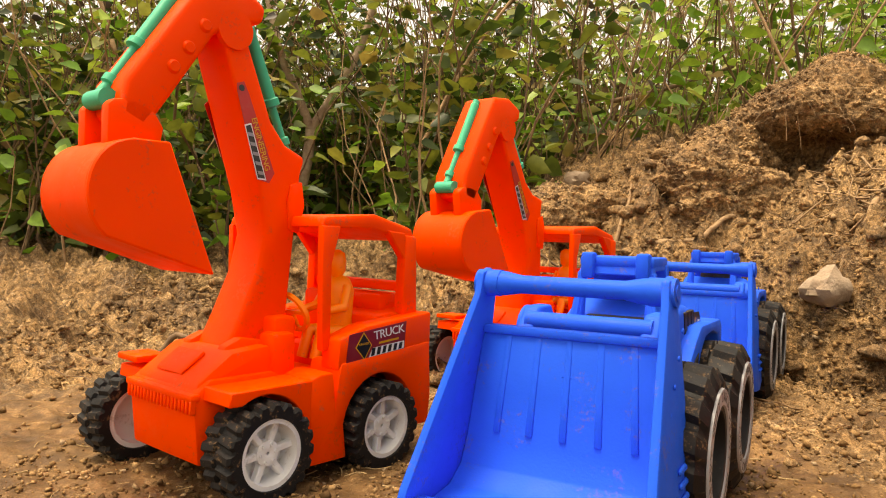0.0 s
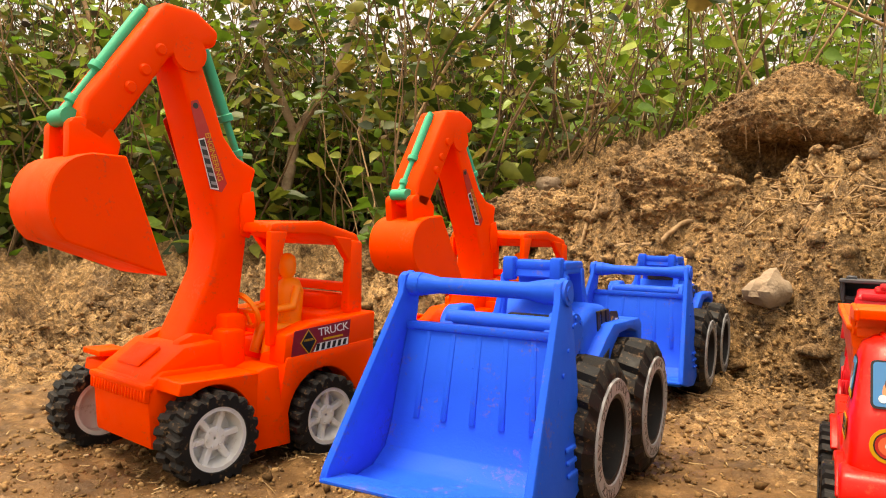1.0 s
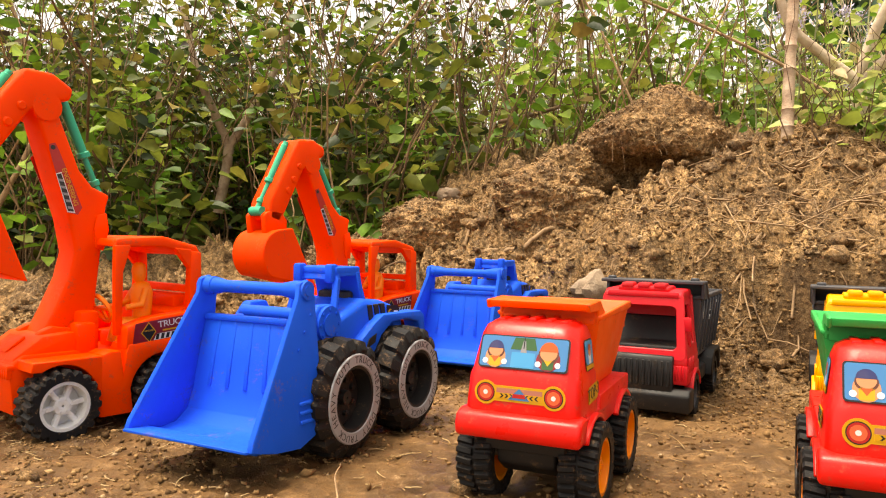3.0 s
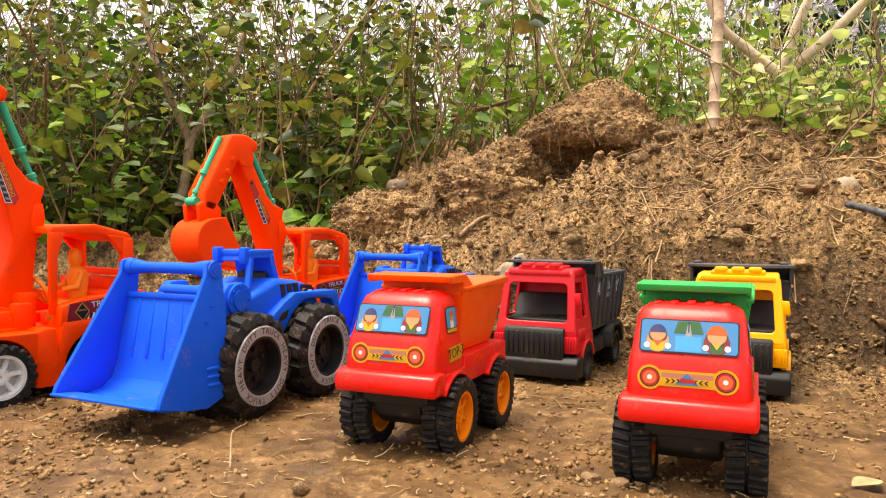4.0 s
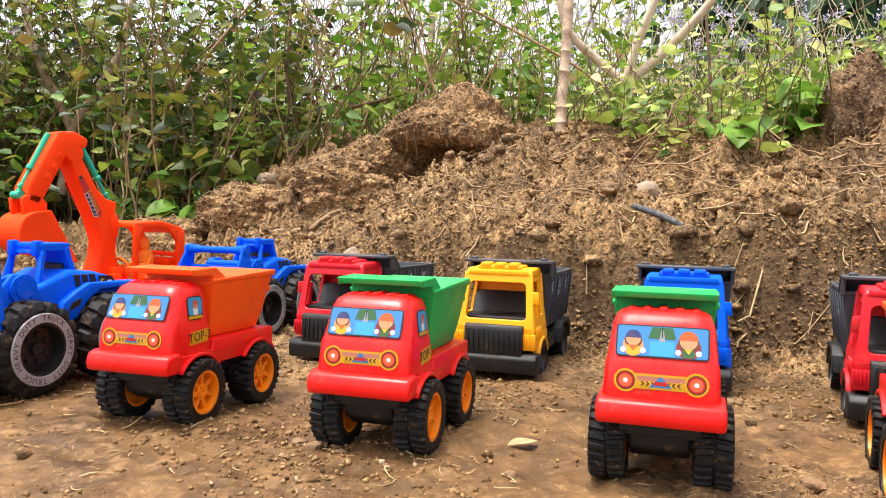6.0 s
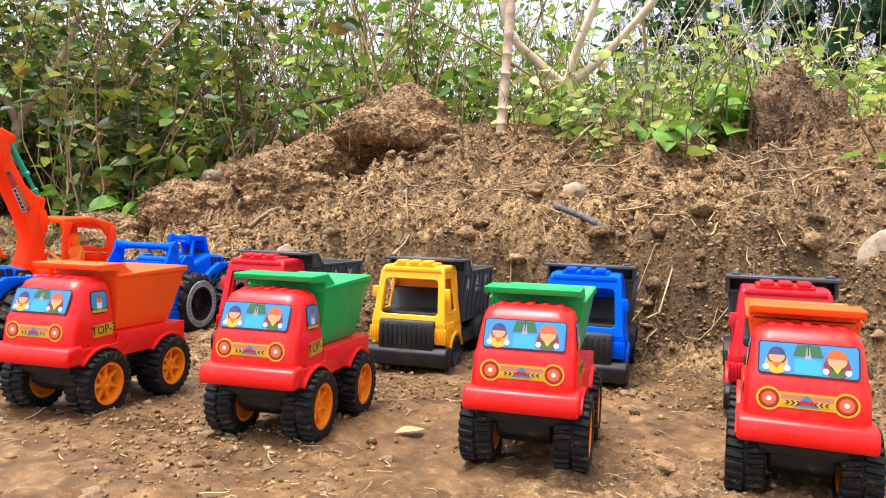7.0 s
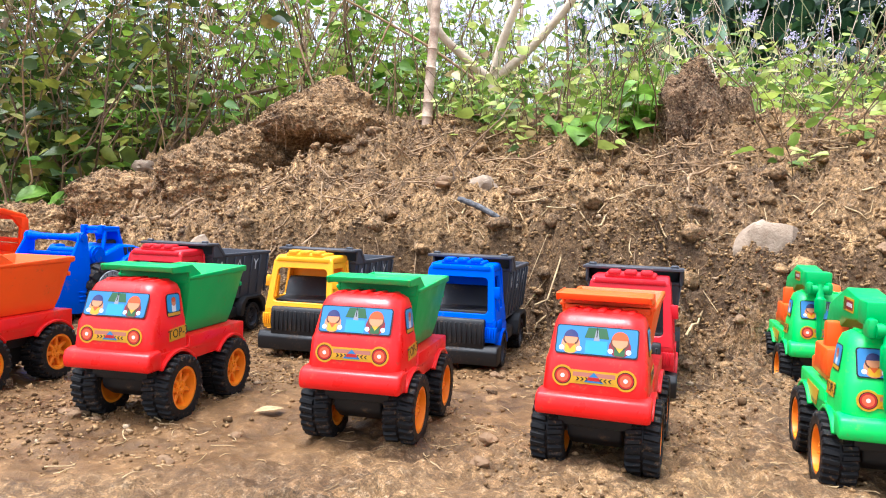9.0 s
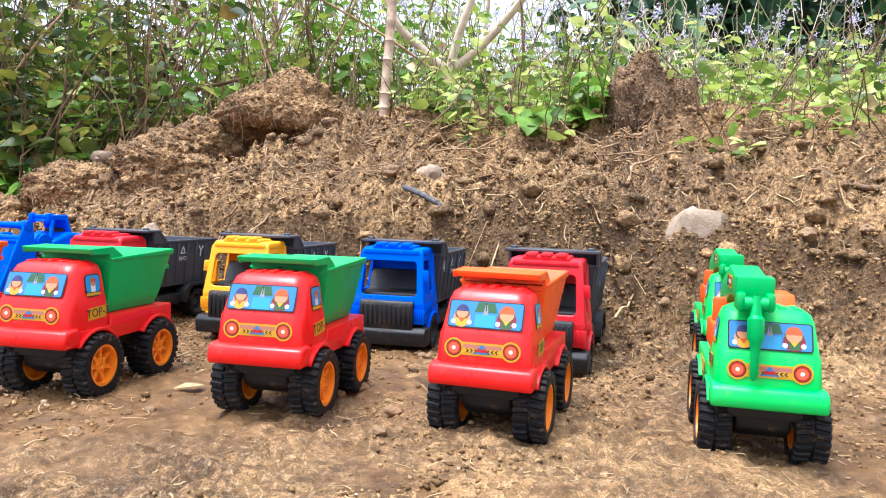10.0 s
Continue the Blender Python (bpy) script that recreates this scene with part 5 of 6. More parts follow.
        part("dark_print", plate([(-0.0072, -0.0043), (0.0214, -0.0052), (0.0230, -0.0010), (-0.0072, -0.0010)], 0.0001, 0.0004), M["p_black"], s, smooth=0)
        for i in range(5):
            x = -0.004 + i * 0.0054
            part("stripe_print", plate([(x, -0.0044), (x + 0.002, -0.0044), (x + 0.0035, -0.0010), (x + 0.0015, -0.0010)], 0.0001, 0.0005), M["p_grey"], s, smooth=0)
        lettering("ENGINEERING", 0.0036, M["p_yellow"], s, pose(0.0045, 0.0020, 0.0005), spread=0.9)
        part("dot_print", plate(circle(-0.0270, -0.0005, 0.0018, 14), 0.0001, 0.0004), M["p_black"], s, smooth=0)
    # stick from the boom's head down to the bucket
    head = [(-0.0270, 0.2600), (-0.0250, 0.2690), (-0.0400, 0.2785), (-0.0600, 0.2790), (-0.0680, 0.2680), (-0.1030, 0.2170), (-0.1060, 0.2000), (-0.0930, 0.1940), (-0.0840, 0.2060), (-0.0560, 0.2480), (-0.0420, 0.2560)]
    stick = part("stick", prism(head, -0.0165, 0.0165, 0.0030, 3), mat, t, m=arm_pose)
    for e in (-1, 1):
        for y, z in ((-0.0620, 0.2510), (-0.0710, 0.2380), (-0.0790, 0.2270)):
            part("boss", tube([(e * 0.0160, y, z), (e * 0.0180, y, z)], [0.0040, 0.0026], 14), mat, stick)
        part("bucket_lug", prism([(-0.1110, 0.2040), (-0.1080, 0.2070), (-0.0980, 0.2085), (-0.0890, 0.2050), (-0.0830, 0.1960), (-0.0850, 0.1860), (-0.0900, 0.1800), (-0.1110, 0.1800)], e * 0.0085, e * 0.0165, 0.0016), mat, stick)
    top = [(-0.0850, 0.1885), (-0.1030, 0.1885)]
    bulge = [(-0.1030 - 0.0210 * math.sin(radians(a)), 0.1630 + 0.0250 * math.cos(radians(a))) for a in range(12, 151, 12)]
    shell = top + bulge + [(-0.0600, 0.1240)]
    inner = [(-0.0660, 0.1282)] + [(-0.1030 - 0.0182 * math.sin(radians(a)), 0.1630 + 0.0220 * math.cos(radians(a))) for a in range(144, 11, -12)] + [(-0.1030, 0.1855), (-0.0855, 0.1855)]
    bucket = part("bucket", prism(shell + inner, -0.0245, 0.0245, 0.0004, 1), mat, stick)
    for e in (-1, 1):
        part("bucket_side", prism(shell, e * 0.0238, e * 0.0265, 0.0008, 1), mat, bucket)
    # rams
    def ram(a, b, x):
        a, b = Vector((x, *a)), Vector((x, *b))
        d = b - a
        return tube([a, a + d * 0.04, a + d * 0.05, a + d * 0.56, a + d * 0.57, a + d * 0.62, a + d * 0.63, a + d * 0.86, a + d * 0.87, a + d * 0.92, a + d * 0.93, b], [0.0030, 0.0030, 0.0037, 0.0037, 0.0050, 0.0050, 0.0024, 0.0024, 0.0040, 0.0040, 0.0026, 0.0030], 14)
    part("stick_ram", join(ram((-0.0640, 0.2770), (-0.1070, 0.2110), 0.0), tube([(-0.009, -0.1075, 0.2080), (0.009, -0.1075, 0.2080)], 0.0048, 14)), M["teal"], stick, "teal green plastic ram")
    part("boom_ram", ram((-0.0275, 0.2640), (0.0025, 0.1925), 0.0), M["teal"], boom, "teal green plastic ram")
    for y in (-ay * 0.93, ay * 0.93):
        part("axle", tube([(-0.050, y, r), (0.050, y, r)], 0.003), M["grey"], t)
        for e in (-1, 1):
            wheel(t, e * (0.0505 if e > 0 or y > 0 else 0.0620), y - (0.011 if e < 0 and y < 0 else 0.0), r, 0.0245, "digger", M["white"], M["rubber"])
    return t


# ---- the parked toys ----
def at(x, y, turn, dz=0.0, lean=0.0):
    return pose(x, y, dz, lean, 0, turn)


digger(at(-0.1019, 0.4268, -41, -0.001), "near the hedge", 0.0, 0.006)
digger(at(0.0780, 0.6700, -42, 0.0), "by the bank", 7.0, 0.018)
first_loader = loader(at(0.0950, 0.3867, -29.5))
copy_thing(first_loader, at(0.255, 0.688, -29.5))
first = tipper(at(0.2495, 0.2808, -27), M["bed_orange"], "an orange")
copy_thing(first, at(0.7095, 0.0480, -33.5, -0.003))
second = tipper(at(0.4045, 0.2010, -26.5), M["green"], "a green")
copy_thing(second, at(0.5650, 0.1205, -27))
red_lorry = lorry(at(0.4033, 0.5362, -30), M["crimson"], "crimson red")
copy_thing(red_lorry, at(0.8361, 0.2465, -32))
lorry(at(0.5607, 0.4645, -28.5), M["yellow"], "yellow")
lorry(at(0.7158, 0.3861, -28.8), M["blue"], "bright blue")
crane = crane_truck(at(0.8769, -0.0053, -30.3, -0.0095))
copy_thing(crane, at(1.036, 0.236, -29, -0.010))


# ---- clods and bank ----
def lump(name, centre, size, mat, seed, label, category, rough=0.22, sub=5, turn=0, fine=0.0, crumbs=0, bite=None):
    """A weathered lump; clods also carry crumbs and rootlets of their own."""
    bm = bmesh.new()
    bmesh.ops.create_icosphere(bm, subdivisions=sub, radius=1)
    off = Vector((seed * 7.3, seed * 3.1, seed * 1.7))
    for v in bm.verts:
        n = v.co.normalized()
        k = 1 + rough * (noise.noise(n * 1.3 + off) + 0.45 * noise.noise(n * 3.5 + off)) + (rough + fine) * (0.16 * noise.noise(n * 9 + off) + 0.13 * noise.noise(n * 20 + off) + 0.11 * noise.noise(n * 45 + off))
        if bite:
            k *= 1 - bite[4] * math.exp(-(n.angle(Vector(bite[:3])) / bite[3]) ** 4)
        v.co = Vector((n.x * size[0], n.y * size[1], n.z * size[2])) * k
    spots = [(v.co.copy(), v.normal.copy()) for v in bm.verts] if crumbs else []
    ob = part(name, bm, mat, None, smooth=70 if sub > 3 else 35)
    ob.matrix_basis = pose(*centre, 0, 0, turn)
    if crumbs:
        q = random.Random(seed)
        unit = np.array([[1, 0, 0], [-1, 0, 0], [0, 1, 0], [0, -1, 0], [0, 0, 1], [0, 0, -1]], float)
        tri = np.array([[0, 2, 4], [2, 1, 4], [1, 3, 4], [3, 0, 4], [2, 0, 5], [1, 2, 5], [3, 1, 5], [0, 3, 5]])
        pick = [spots[q.randrange(len(spots))] for _ in range(crumbs)]
        r = np.random.default_rng(seed)
        s = 0.0011 * 5.0 ** (r.random(crumbs) ** 2.0)
        co = unit[None] * (0.6 + 0.8 * r.random((crumbs, len(unit), 1))) * s[:, None, None] + np.array([p[:] for p, _ in pick])[:, None, :]
        ch = bulk("crumb_coat", co.reshape(-1, 3), (tri[None] + (np.arange(crumbs) * len(unit))[:, None, None]).reshape(-1, 3), mat, False)
        ch.parent = ob
        tagged(ch, "loose crumbs stuck to the clod", kind="stuff")
        m = crumbs // 16
        a = np.array([p[:] for p, _ in pick[:m]])
        d = np.array([n[:] for _, n in pick[:m]]) * 0.5 + r.normal(0, 0.7, (m, 3)) + np.array([0, 0, -0.25])
        ln = r.uniform(0.006, 0.030, m)[:, None]
        lines = np.stack([a, a + d * ln * 0.4, a + d * ln * 0.8 + np.array([0, 0, -0.25]) * ln, a + d * ln + np.array([0, 0, -0.6]) * ln], 1)
        hair = stems("root_fringe", lines, r.uniform(0.0002, 0.00045, m)[:, None] * np.ones((1, 4)), M["root"], "fine roots hanging out of the clod", "", sides=4)
        hair.parent = ob
    return tagged(ob, label, category)


# ---- thicket ----
def leaves(name, base, way, length, width, mat, label, seed, droop=0.25, category="foliage"):
    """Folded, drooping leaf blades from arrays of places, directions and sizes."""
    r = np.random.default_rng(seed)
    n = len(base)
    way = way / np.linalg.norm(way, axis=1, keepdims=True)
    up = np.array([0, 0, 1.0]) + 0.7 * r.normal(size=(n, 3))
    side = np.cross(way, up)
    side /= np.linalg.norm(side, axis=1, keepdims=True) + 1e-9
    nor = np.cross(side, way)
    L, W = length[:, None], width[:, None]
    down = np.array([0, 0, -1.0])
    v = np.stack([base, base + way * L * 0.22 + side * W * 0.42 + nor * W * 0.10, base + way * L * 0.55 + side * W * 0.40 + nor * W * 0.10 + down * L * droop * 0.3, base + way * L + down * L * droop,
                  base + way * L * 0.55 - side * W * 0.40 + nor * W * 0.10 + down * L * droop * 0.3, base + way * L * 0.22 - side * W * 0.42 + nor * W * 0.10, base + way * L * 0.45 - nor * W * 0.06 + down * L * droop * 0.2], 1)
    t = np.array([[0, 1, 6], [1, 2, 6], [2, 3, 6], [3, 4, 6], [4, 5, 6], [5, 0, 6]])
    f = t[None] + (np.arange(n) * 7)[:, None, None]
    ob = bulk(name, v.reshape(-1, 3), f.reshape(-1, 3), mat, True)
    return tagged(ob, label, category, kind="stuff")


def stems(name, lines, radii, mat, label, category="stems", kind="stuff", sides=5):
    """Thin rods through arrays of points (n, k, 3), with radii (n, k), as one mesh."""
    n, k, _ = lines.shape
    d = np.gradient(lines, axis=1)
    d /= np.linalg.norm(d, axis=2, keepdims=True) + 1e-9
    ref = np.where(np.abs(d[..., 2:3]) > 0.8, np.array([1.0, 0, 0]), np.array([0, 0, 1.0]))
    u = np.cross(d, ref)
    u /= np.linalg.norm(u, axis=2, keepdims=True) + 1e-9
    w = np.cross(d, u)
    a = np.arange(sides) * 2 * np.pi / sides
    v = lines[:, :, None] + radii[:, :, None, None] * (u[:, :, None] * np.cos(a)[:, None] + w[:, :, None] * np.sin(a)[:, None])
    i = np.arange(n * k * sides).reshape(n, k, sides)
    nxt = np.roll(i, -1, axis=2)
    f = np.stack([i[:, :-1], nxt[:, :-1], nxt[:, 1:], i[:, 1:]], -1).reshape(-1, 4)
    ob = bulk(name, v.reshape(-1, 3), f, mat, True)
    return tagged(ob, label, category, kind=kind)


def plants(r, n, xs, ys, tall, lean, k=7):
    """Wavy stems rising from the ground: points (n, k, 3)."""
    x, y = r.uniform(*xs, n), r.uniform(*ys, n)
    line = np.interp(x, [0.8, 0.99, 1.13, 1.22, 1.27, 1.4, 2.0], [1.0, 0.82, 0.78, 0.78, 0.57, 0.49, 0.40])
    y = np.where((x > 0.8) & (y < line), line + 0.6 * (line - y), y)
    y = np.where((x > 0.743 + 0.565 * y) & (x < 0.807 + 0.715 * y) & (y < 0.90), y + 0.40, y)  # a gap before the tall clod
    y = np.where((np.abs(x - 0.15 + 0.262 * (y + 0.15)) < 0.12) & (y < 1.78), y + 0.60, y)  # a hollow before the forked shrub
    h = r.uniform(*tall, n)
    z0 = height(x, y) - 0.02
    s = np.linspace(0, 1, k)
    lx, ly = r.normal(0, lean, n), r.normal(0, lean, n)
    wob = np.cumsum(r.normal(0, 0.045, (n, k, 2)), axis=1)
    p = np.zeros((n, k, 3))
    p[:, :, 0] = x[:, None] + lx[:, None] * h[:, None] * s ** 1.4 + wob[:, :, 0] * h[:, None]
    p[:, :, 1] = y[:, None] + ly[:, None] * h[:, None] * s ** 1.4 + wob[:, :, 1] * h[:, None]
    p[:, :, 2] = z0[:, None] + h[:, None] * s
    return p, h


def along(r, p, m, low=0.15):
    """m random places on each stem, with the stem's number and share of height."""
    n, k, _ = p.shape
    s = low + (1 - low) * r.random((n, m))
    q = s * (k - 1)
    i = np.clip(q.astype(int), 0, k - 2)
    f = (q - i)[..., None]
    rows = np.arange(n)[:, None]
    return (p[rows, i] * (1 - f) + p[rows, i + 1] * f).reshape(-1, 3), s.ravel()


def thicket(tag, seed, n, xs, ys, tall, lean, per, size, mat, label, radius=(0.0015, 0.004), stem_mat="stem", low=0.1, spread=0.05):
    r = np.random.default_rng(seed)
    p, h = plants(r, n, xs, ys, tall, lean)
    rad = r.uniform(*radius, n)[:, None] * np.linspace(1.0, 0.35, p.shape[1])[None]
    stems(tag + "_stems", p, rad, M[stem_mat], "thin brown stems of " + label)
    b, s = along(r, p, per, low)
    a = r.uniform(0, 2 * np.pi, len(b))
    way = np.stack([np.cos(a), np.sin(a), r.normal(0.15, 0.35, len(b))], -1)
    b = b + way * (r.random((len(b), 1)) * spread)
    L = r.uniform(*size, len(b)) * (1.15 - 0.5 * s)
    leaves(tag + "_leaves", b, way, L, L * r.uniform(0.55, 0.85, len(b)), M[mat], label, seed + 1)
    return p


thicket("hedge", 11, 510, (-2.4, 0.26), (1.30, 2.6), (0.35, 0.85), 0.34, 46, (0.026, 0.058), "leaf", "leafy green shrubs of the hedge", low=0.04)
thicket("hedge_middle", 13, 150, (0.12, 1.25), (1.42, 2.5), (0.28, 0.70), 0.22, 24, (0.020, 0.042), "leaf_weed", "thin green shrubs behind the earth bank")
thicket("weed", 15, 250, (0.80, 3.4), (1.10, 2.6), (0.12, 0.40), 0.24, 16, (0.022, 0.058), "leaf_weed", "bright green weeds", (0.001, 0.0022))
thicket("low_weed", 16, 250, (0.84, 2.2), (0.52, 1.20), (0.06, 0.22), 0.34, 9, (0.016, 0.046), "leaf_weed", "low green weeds on the bank's edge", (0.0008, 0.0016))
thicket("young_shoot", 17, 250, (-2.0, 1.1), (1.25, 2.2), (0.2, 0.8), 0.2, 22, (0.03, 0.052), "leaf_bright", "young yellow-green shoots in the hedge", (0.001, 0.002))
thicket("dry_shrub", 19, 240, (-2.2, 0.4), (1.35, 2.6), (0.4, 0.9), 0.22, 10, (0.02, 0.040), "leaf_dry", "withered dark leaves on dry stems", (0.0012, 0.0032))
thicket("back_hedge", 21, 270, (-4.5, 0.25), (2.6, 3.8), (0.5, 0.95), 0.15, 40, (0.045, 0.085), "leaf", "dense green shrubs behind the hedge")
thicket("pale_weed", 25, 300, (0.35, 3.6), (1.7, 3.4), (0.30, 0.75), 0.22, 16, (0.014, 0.034), "leaf_pale", "pale seeding weeds behind the bank", (0.0016, 0.0042), "pale", spread=0.03)
thicket("tall_hedge", 27, 130, (-2.8, -0.35), (1.75, 2.9), (0.60, 1.05), 0.22, 46, (0.032, 0.065), "leaf", "tall dark green shrubs at the back of the hedge")
thicket("meadow", 23, 700, (0.2, 9.0), (2.9, 7.5), (0.2, 0.55), 0.2, 26, (0.05, 0.10), "leaf_bright", "bright green meadow weeds", (0.001, 0.003))

# bare pale twigs that stand up through the shrubs
r = np.random.default_rng(31)
p, _ = plants(r, 340, (-1.8, 0.8), (1.22, 2.4), (0.3, 0.9), 0.34)
stems("bare_twigs", p, r.uniform(0.0009, 0.0030, 340)[:, None] * np.linspace(1, 0.5, 7)[None], M["root"], "dry tan twigs standing among the shrubs", "twigs")

r = np.random.default_rng(32)
p, _ = plants(r, 130, (0.75, 2.2), (0.55, 1.4), (0.08, 0.30), 0.60)
stems("dry_twigs", p, r.uniform(0.0007, 0.0022, 130)[:, None] * np.linspace(1, 0.5, 7)[None], M["stem"], "bent brown twigs tangled through the weeds", "twigs")

# flower heads on tall stalks
r = np.random.default_rng(33)
p, _ = plants(r, 240, (0.9, 3.4), (1.0, 2.3), (0.22, 0.50), 0.14)
stems("flower_stalks", p, np.full((240, 7), 0.0016) * np.linspace(1.2, 0.7, 7)[None], M["stalk"], "thin stalks of lilac weeds", "stalks")
tips = np.repeat(p[:, -1], 26, axis=0) + r.normal(0, 0.008, (240 * 26, 3))
away = r.normal(0, 1, (len(tips), 3)) + np.array([0, 0, 0.6])
leaves("lilac_flowers", tips, away, np.full(len(tips), 0.010), np.full(len(tips), 0.005), M["flower"], "pale lilac tufted weed flowers", 34, 0.0, "flowers")

# far woods
r = np.random.default_rng(41)


def wood(name, n_clump, xs, ys, top, label, seed):
    q = np.random.default_rng(seed)
    cx, cy = q.uniform(*xs, n_clump), q.uniform(*ys, n_clump)
    cz = 0.3 + q.random(n_clump) * top * (0.7 + 0.3 * np.sin(cx * 1.3 + seed))
    c = np.repeat(np.stack([cx, cy, cz], -1), 26, axis=0) + q.normal(0, 0.42, (n_clump * 26, 3))
    way = q.normal(0, 1, (len(c), 3))
    L = q.uniform(0.3, 0.65, len(c))
    return leaves(name, c, way, L, L * 0.6, M["leaf_far"], label, seed + 1)


wood("far_woods", 620, (6.4, 22.0), (9.0, 13.0), 7.5, "dark green woods on a far slope", 43)
wood("far_bushes", 60, (4.6, 6.4), (7.0, 9.0), 1.6, "green bushes beyond the meadow", 47)


# ---- saplings and forked shrubs ----
def rod(name, points, radii, mat, label, category, knots=0, sides=10, parent=None):
    bm = tube(points, radii, sides)
    ob = part(name, bm, mat, parent, smooth=60)
    return tagged(ob, label, category) if parent is None else ob


def smooth_line(points, n=14):
    """A smooth line through a few points."""
    p = [Vector(q) for q in points]
    p = [p[0] * 2 - p[1]] + p + [p[-1] * 2 - p[-2]]
    out = []
    for i in range(1, len(p) - 2):
        for j in range(n // (len(p) - 3) + 1):
            t = j / (n // (len(p) - 3) + 1)
            a, b, c, d = p[i - 1], p[i], p[i + 1], p[i + 2]
            out.append(0.5 * ((2 * b) + (c - a) * t + (2 * a - 5 * b + 4 * c - d) * t * t + (3 * b - a - 3 * c + d) * t ** 3))
    return out + [p[-2]]


def jointed_pole(points, r0, label, seed):
    """A pale stalk with swollen leaf-scar joints."""
    q = random.Random(seed)
    line = smooth_line(points, 15)
    pts, rad = [], []
    for i, a in enumerate(line[:-1]):
        b = line[i + 1]
        k = r0 * (1 - 0.3 * i / len(line))
        pts += [a, a.lerp(b, 0.42), a.lerp(b, 0.5), a.lerp(b, 0.58)]
        s = q.uniform(1.04, 1.25)
        rad += [k * q.uniform(0.94, 1.05), k, k * s, k * 0.98]
    ob = part("sapling_trunk", tube(pts, rad, 12), M["cane"], None, smooth=60)
    return tagged(ob, label, "sapling")


lump("earth_clod", (0.604, 1.160, 0.322), (0.142, 0.112, 0.097), M["clod"], 1, "large golden-brown earth clod full of fine roots, hollow below", "clod", 0.26, 6, 0, 0.10, 3800, (-0.30, -0.48, -0.82, 0.68, 0.90))
lump("earth_clod", (0.372, 1.010, 0.206), (0.086, 0.070, 0.058), M["clod"], 2, "rounded brown earth clod on the bank", "clod", 0.30, 6, 0, 0.14, 2000)
lump("earth_clod", (0.445, 1.165, 0.262), (0.080, 0.07, 0.055), M["clod"], 3, "crumbled brown earth clod behind a hollow", "clod", 0.33, 5, 0, 0.15, 2200)
lump("earth_clod", (1.278, 0.815, 0.308), (0.086, 0.068, 0.126), M["clod_dark"], 4, "tall dark brown earth clod among weeds", "clod", 0.36, 5, 0, 0.15, 2600)
lump("earth_clod", (0.665, 1.035, 0.262), (0.045, 0.035, 0.022), M["clod"], 5, "small brown earth clod below a larger one", "clod", 0.3, 5, 0, 0.15, 900)
lump("earth_clod", (0.050, 1.140, 0.105), (0.075, 0.06, 0.045), M["clod"], 6, "brown earth clod at the foot of the hedge", "clod", 0.33, 5, 0, 0.15, 1500)
lump("earth_clod", (0.200, 1.150, 0.165), (0.10, 0.07, 0.055), M["clod"], 7, "wide brown earth clod at the foot of the hedge", "clod", 0.33, 5, 0, 0.15, 2000)


# ---- saplings, forks and posts behind the bank ----
jointed_pole([(0.793, 1.060, 0.285), (0.800, 1.075, 0.40), (0.812, 1.090, 0.56), (0.820, 1.10, 0.75), (0.815, 1.11, 0.95)], 0.0110, "pale brown jointed sapling stalk behind the bank", 1)
jointed_pole([(0.685, 2.22, 0.42), (0.690, 2.22, 0.66), (0.697, 2.23, 0.95), (0.702, 2.23, 1.28)], 0.0145, "pale brown jointed stalk standing in the weeds", 2)
jointed_pole([(0.600, 2.20, 0.42), (0.602, 2.20, 0.66), (0.612, 2.21, 0.95), (0.625, 2.21, 1.28)], 0.0130, "pale brown jointed stalk standing in the weeds", 3)
jointed_pole([(1.30, 2.0, 0.40), (1.305, 2.0, 0.62), (1.32, 2.0, 0.90)], 0.0095, "pale brown jointed stalk standing in the weeds", 4)


def forked(label, base, fork, arms, r0, mat):
    t = thing("forked_shrub", pose(*base), label, "shrub")
    b = Vector(base)
    part("trunk", tube(smooth_line([Vector((0, 0, -0.03)), (Vector(fork) - b) * 0.5 + Vector((0.006, 0, 0)), Vector(fork) - b], 8), r0 * 1.1, 10), mat, t, smooth=60)
    for a in arms:
        line = smooth_line([Vector(fork) - b] + [Vector(q) - b for q in a], 16)
        part("limb", tube(line, [r0 * (0.95 - 0.35 * i / len(line)) for i in range(len(line))], 9), mat, t, smooth=60)
    return t


forked("brown forked shrub stem rising out of the hedge", (-0.35, 1.758, 0.24), (-0.324, 1.758, 0.381),
       [[(-0.357, 1.733, 0.469), (-0.392, 1.708, 0.558), (-0.432, 1.708, 0.724)], [(-0.258, 1.751, 0.488), (-0.203, 1.764, 0.606), (-0.165, 1.77, 0.79)]], 0.0120, M["cane"])
forked("pale bare forked branch standing among the weeds", (0.949, 1.12, 0.327), (0.949, 1.12, 0.447),
       [[(0.889, 1.128, 0.495), (0.824, 1.132, 0.558), (0.796, 1.133, 0.683)], [(0.962, 1.096, 0.527), (0.984, 1.064, 0.612), (1.006, 1.036, 0.731)],
        [(1.015, 1.077, 0.511), (1.083, 1.011, 0.607), (1.127, 0.973, 0.708)]], 0.0112, M["pale"])
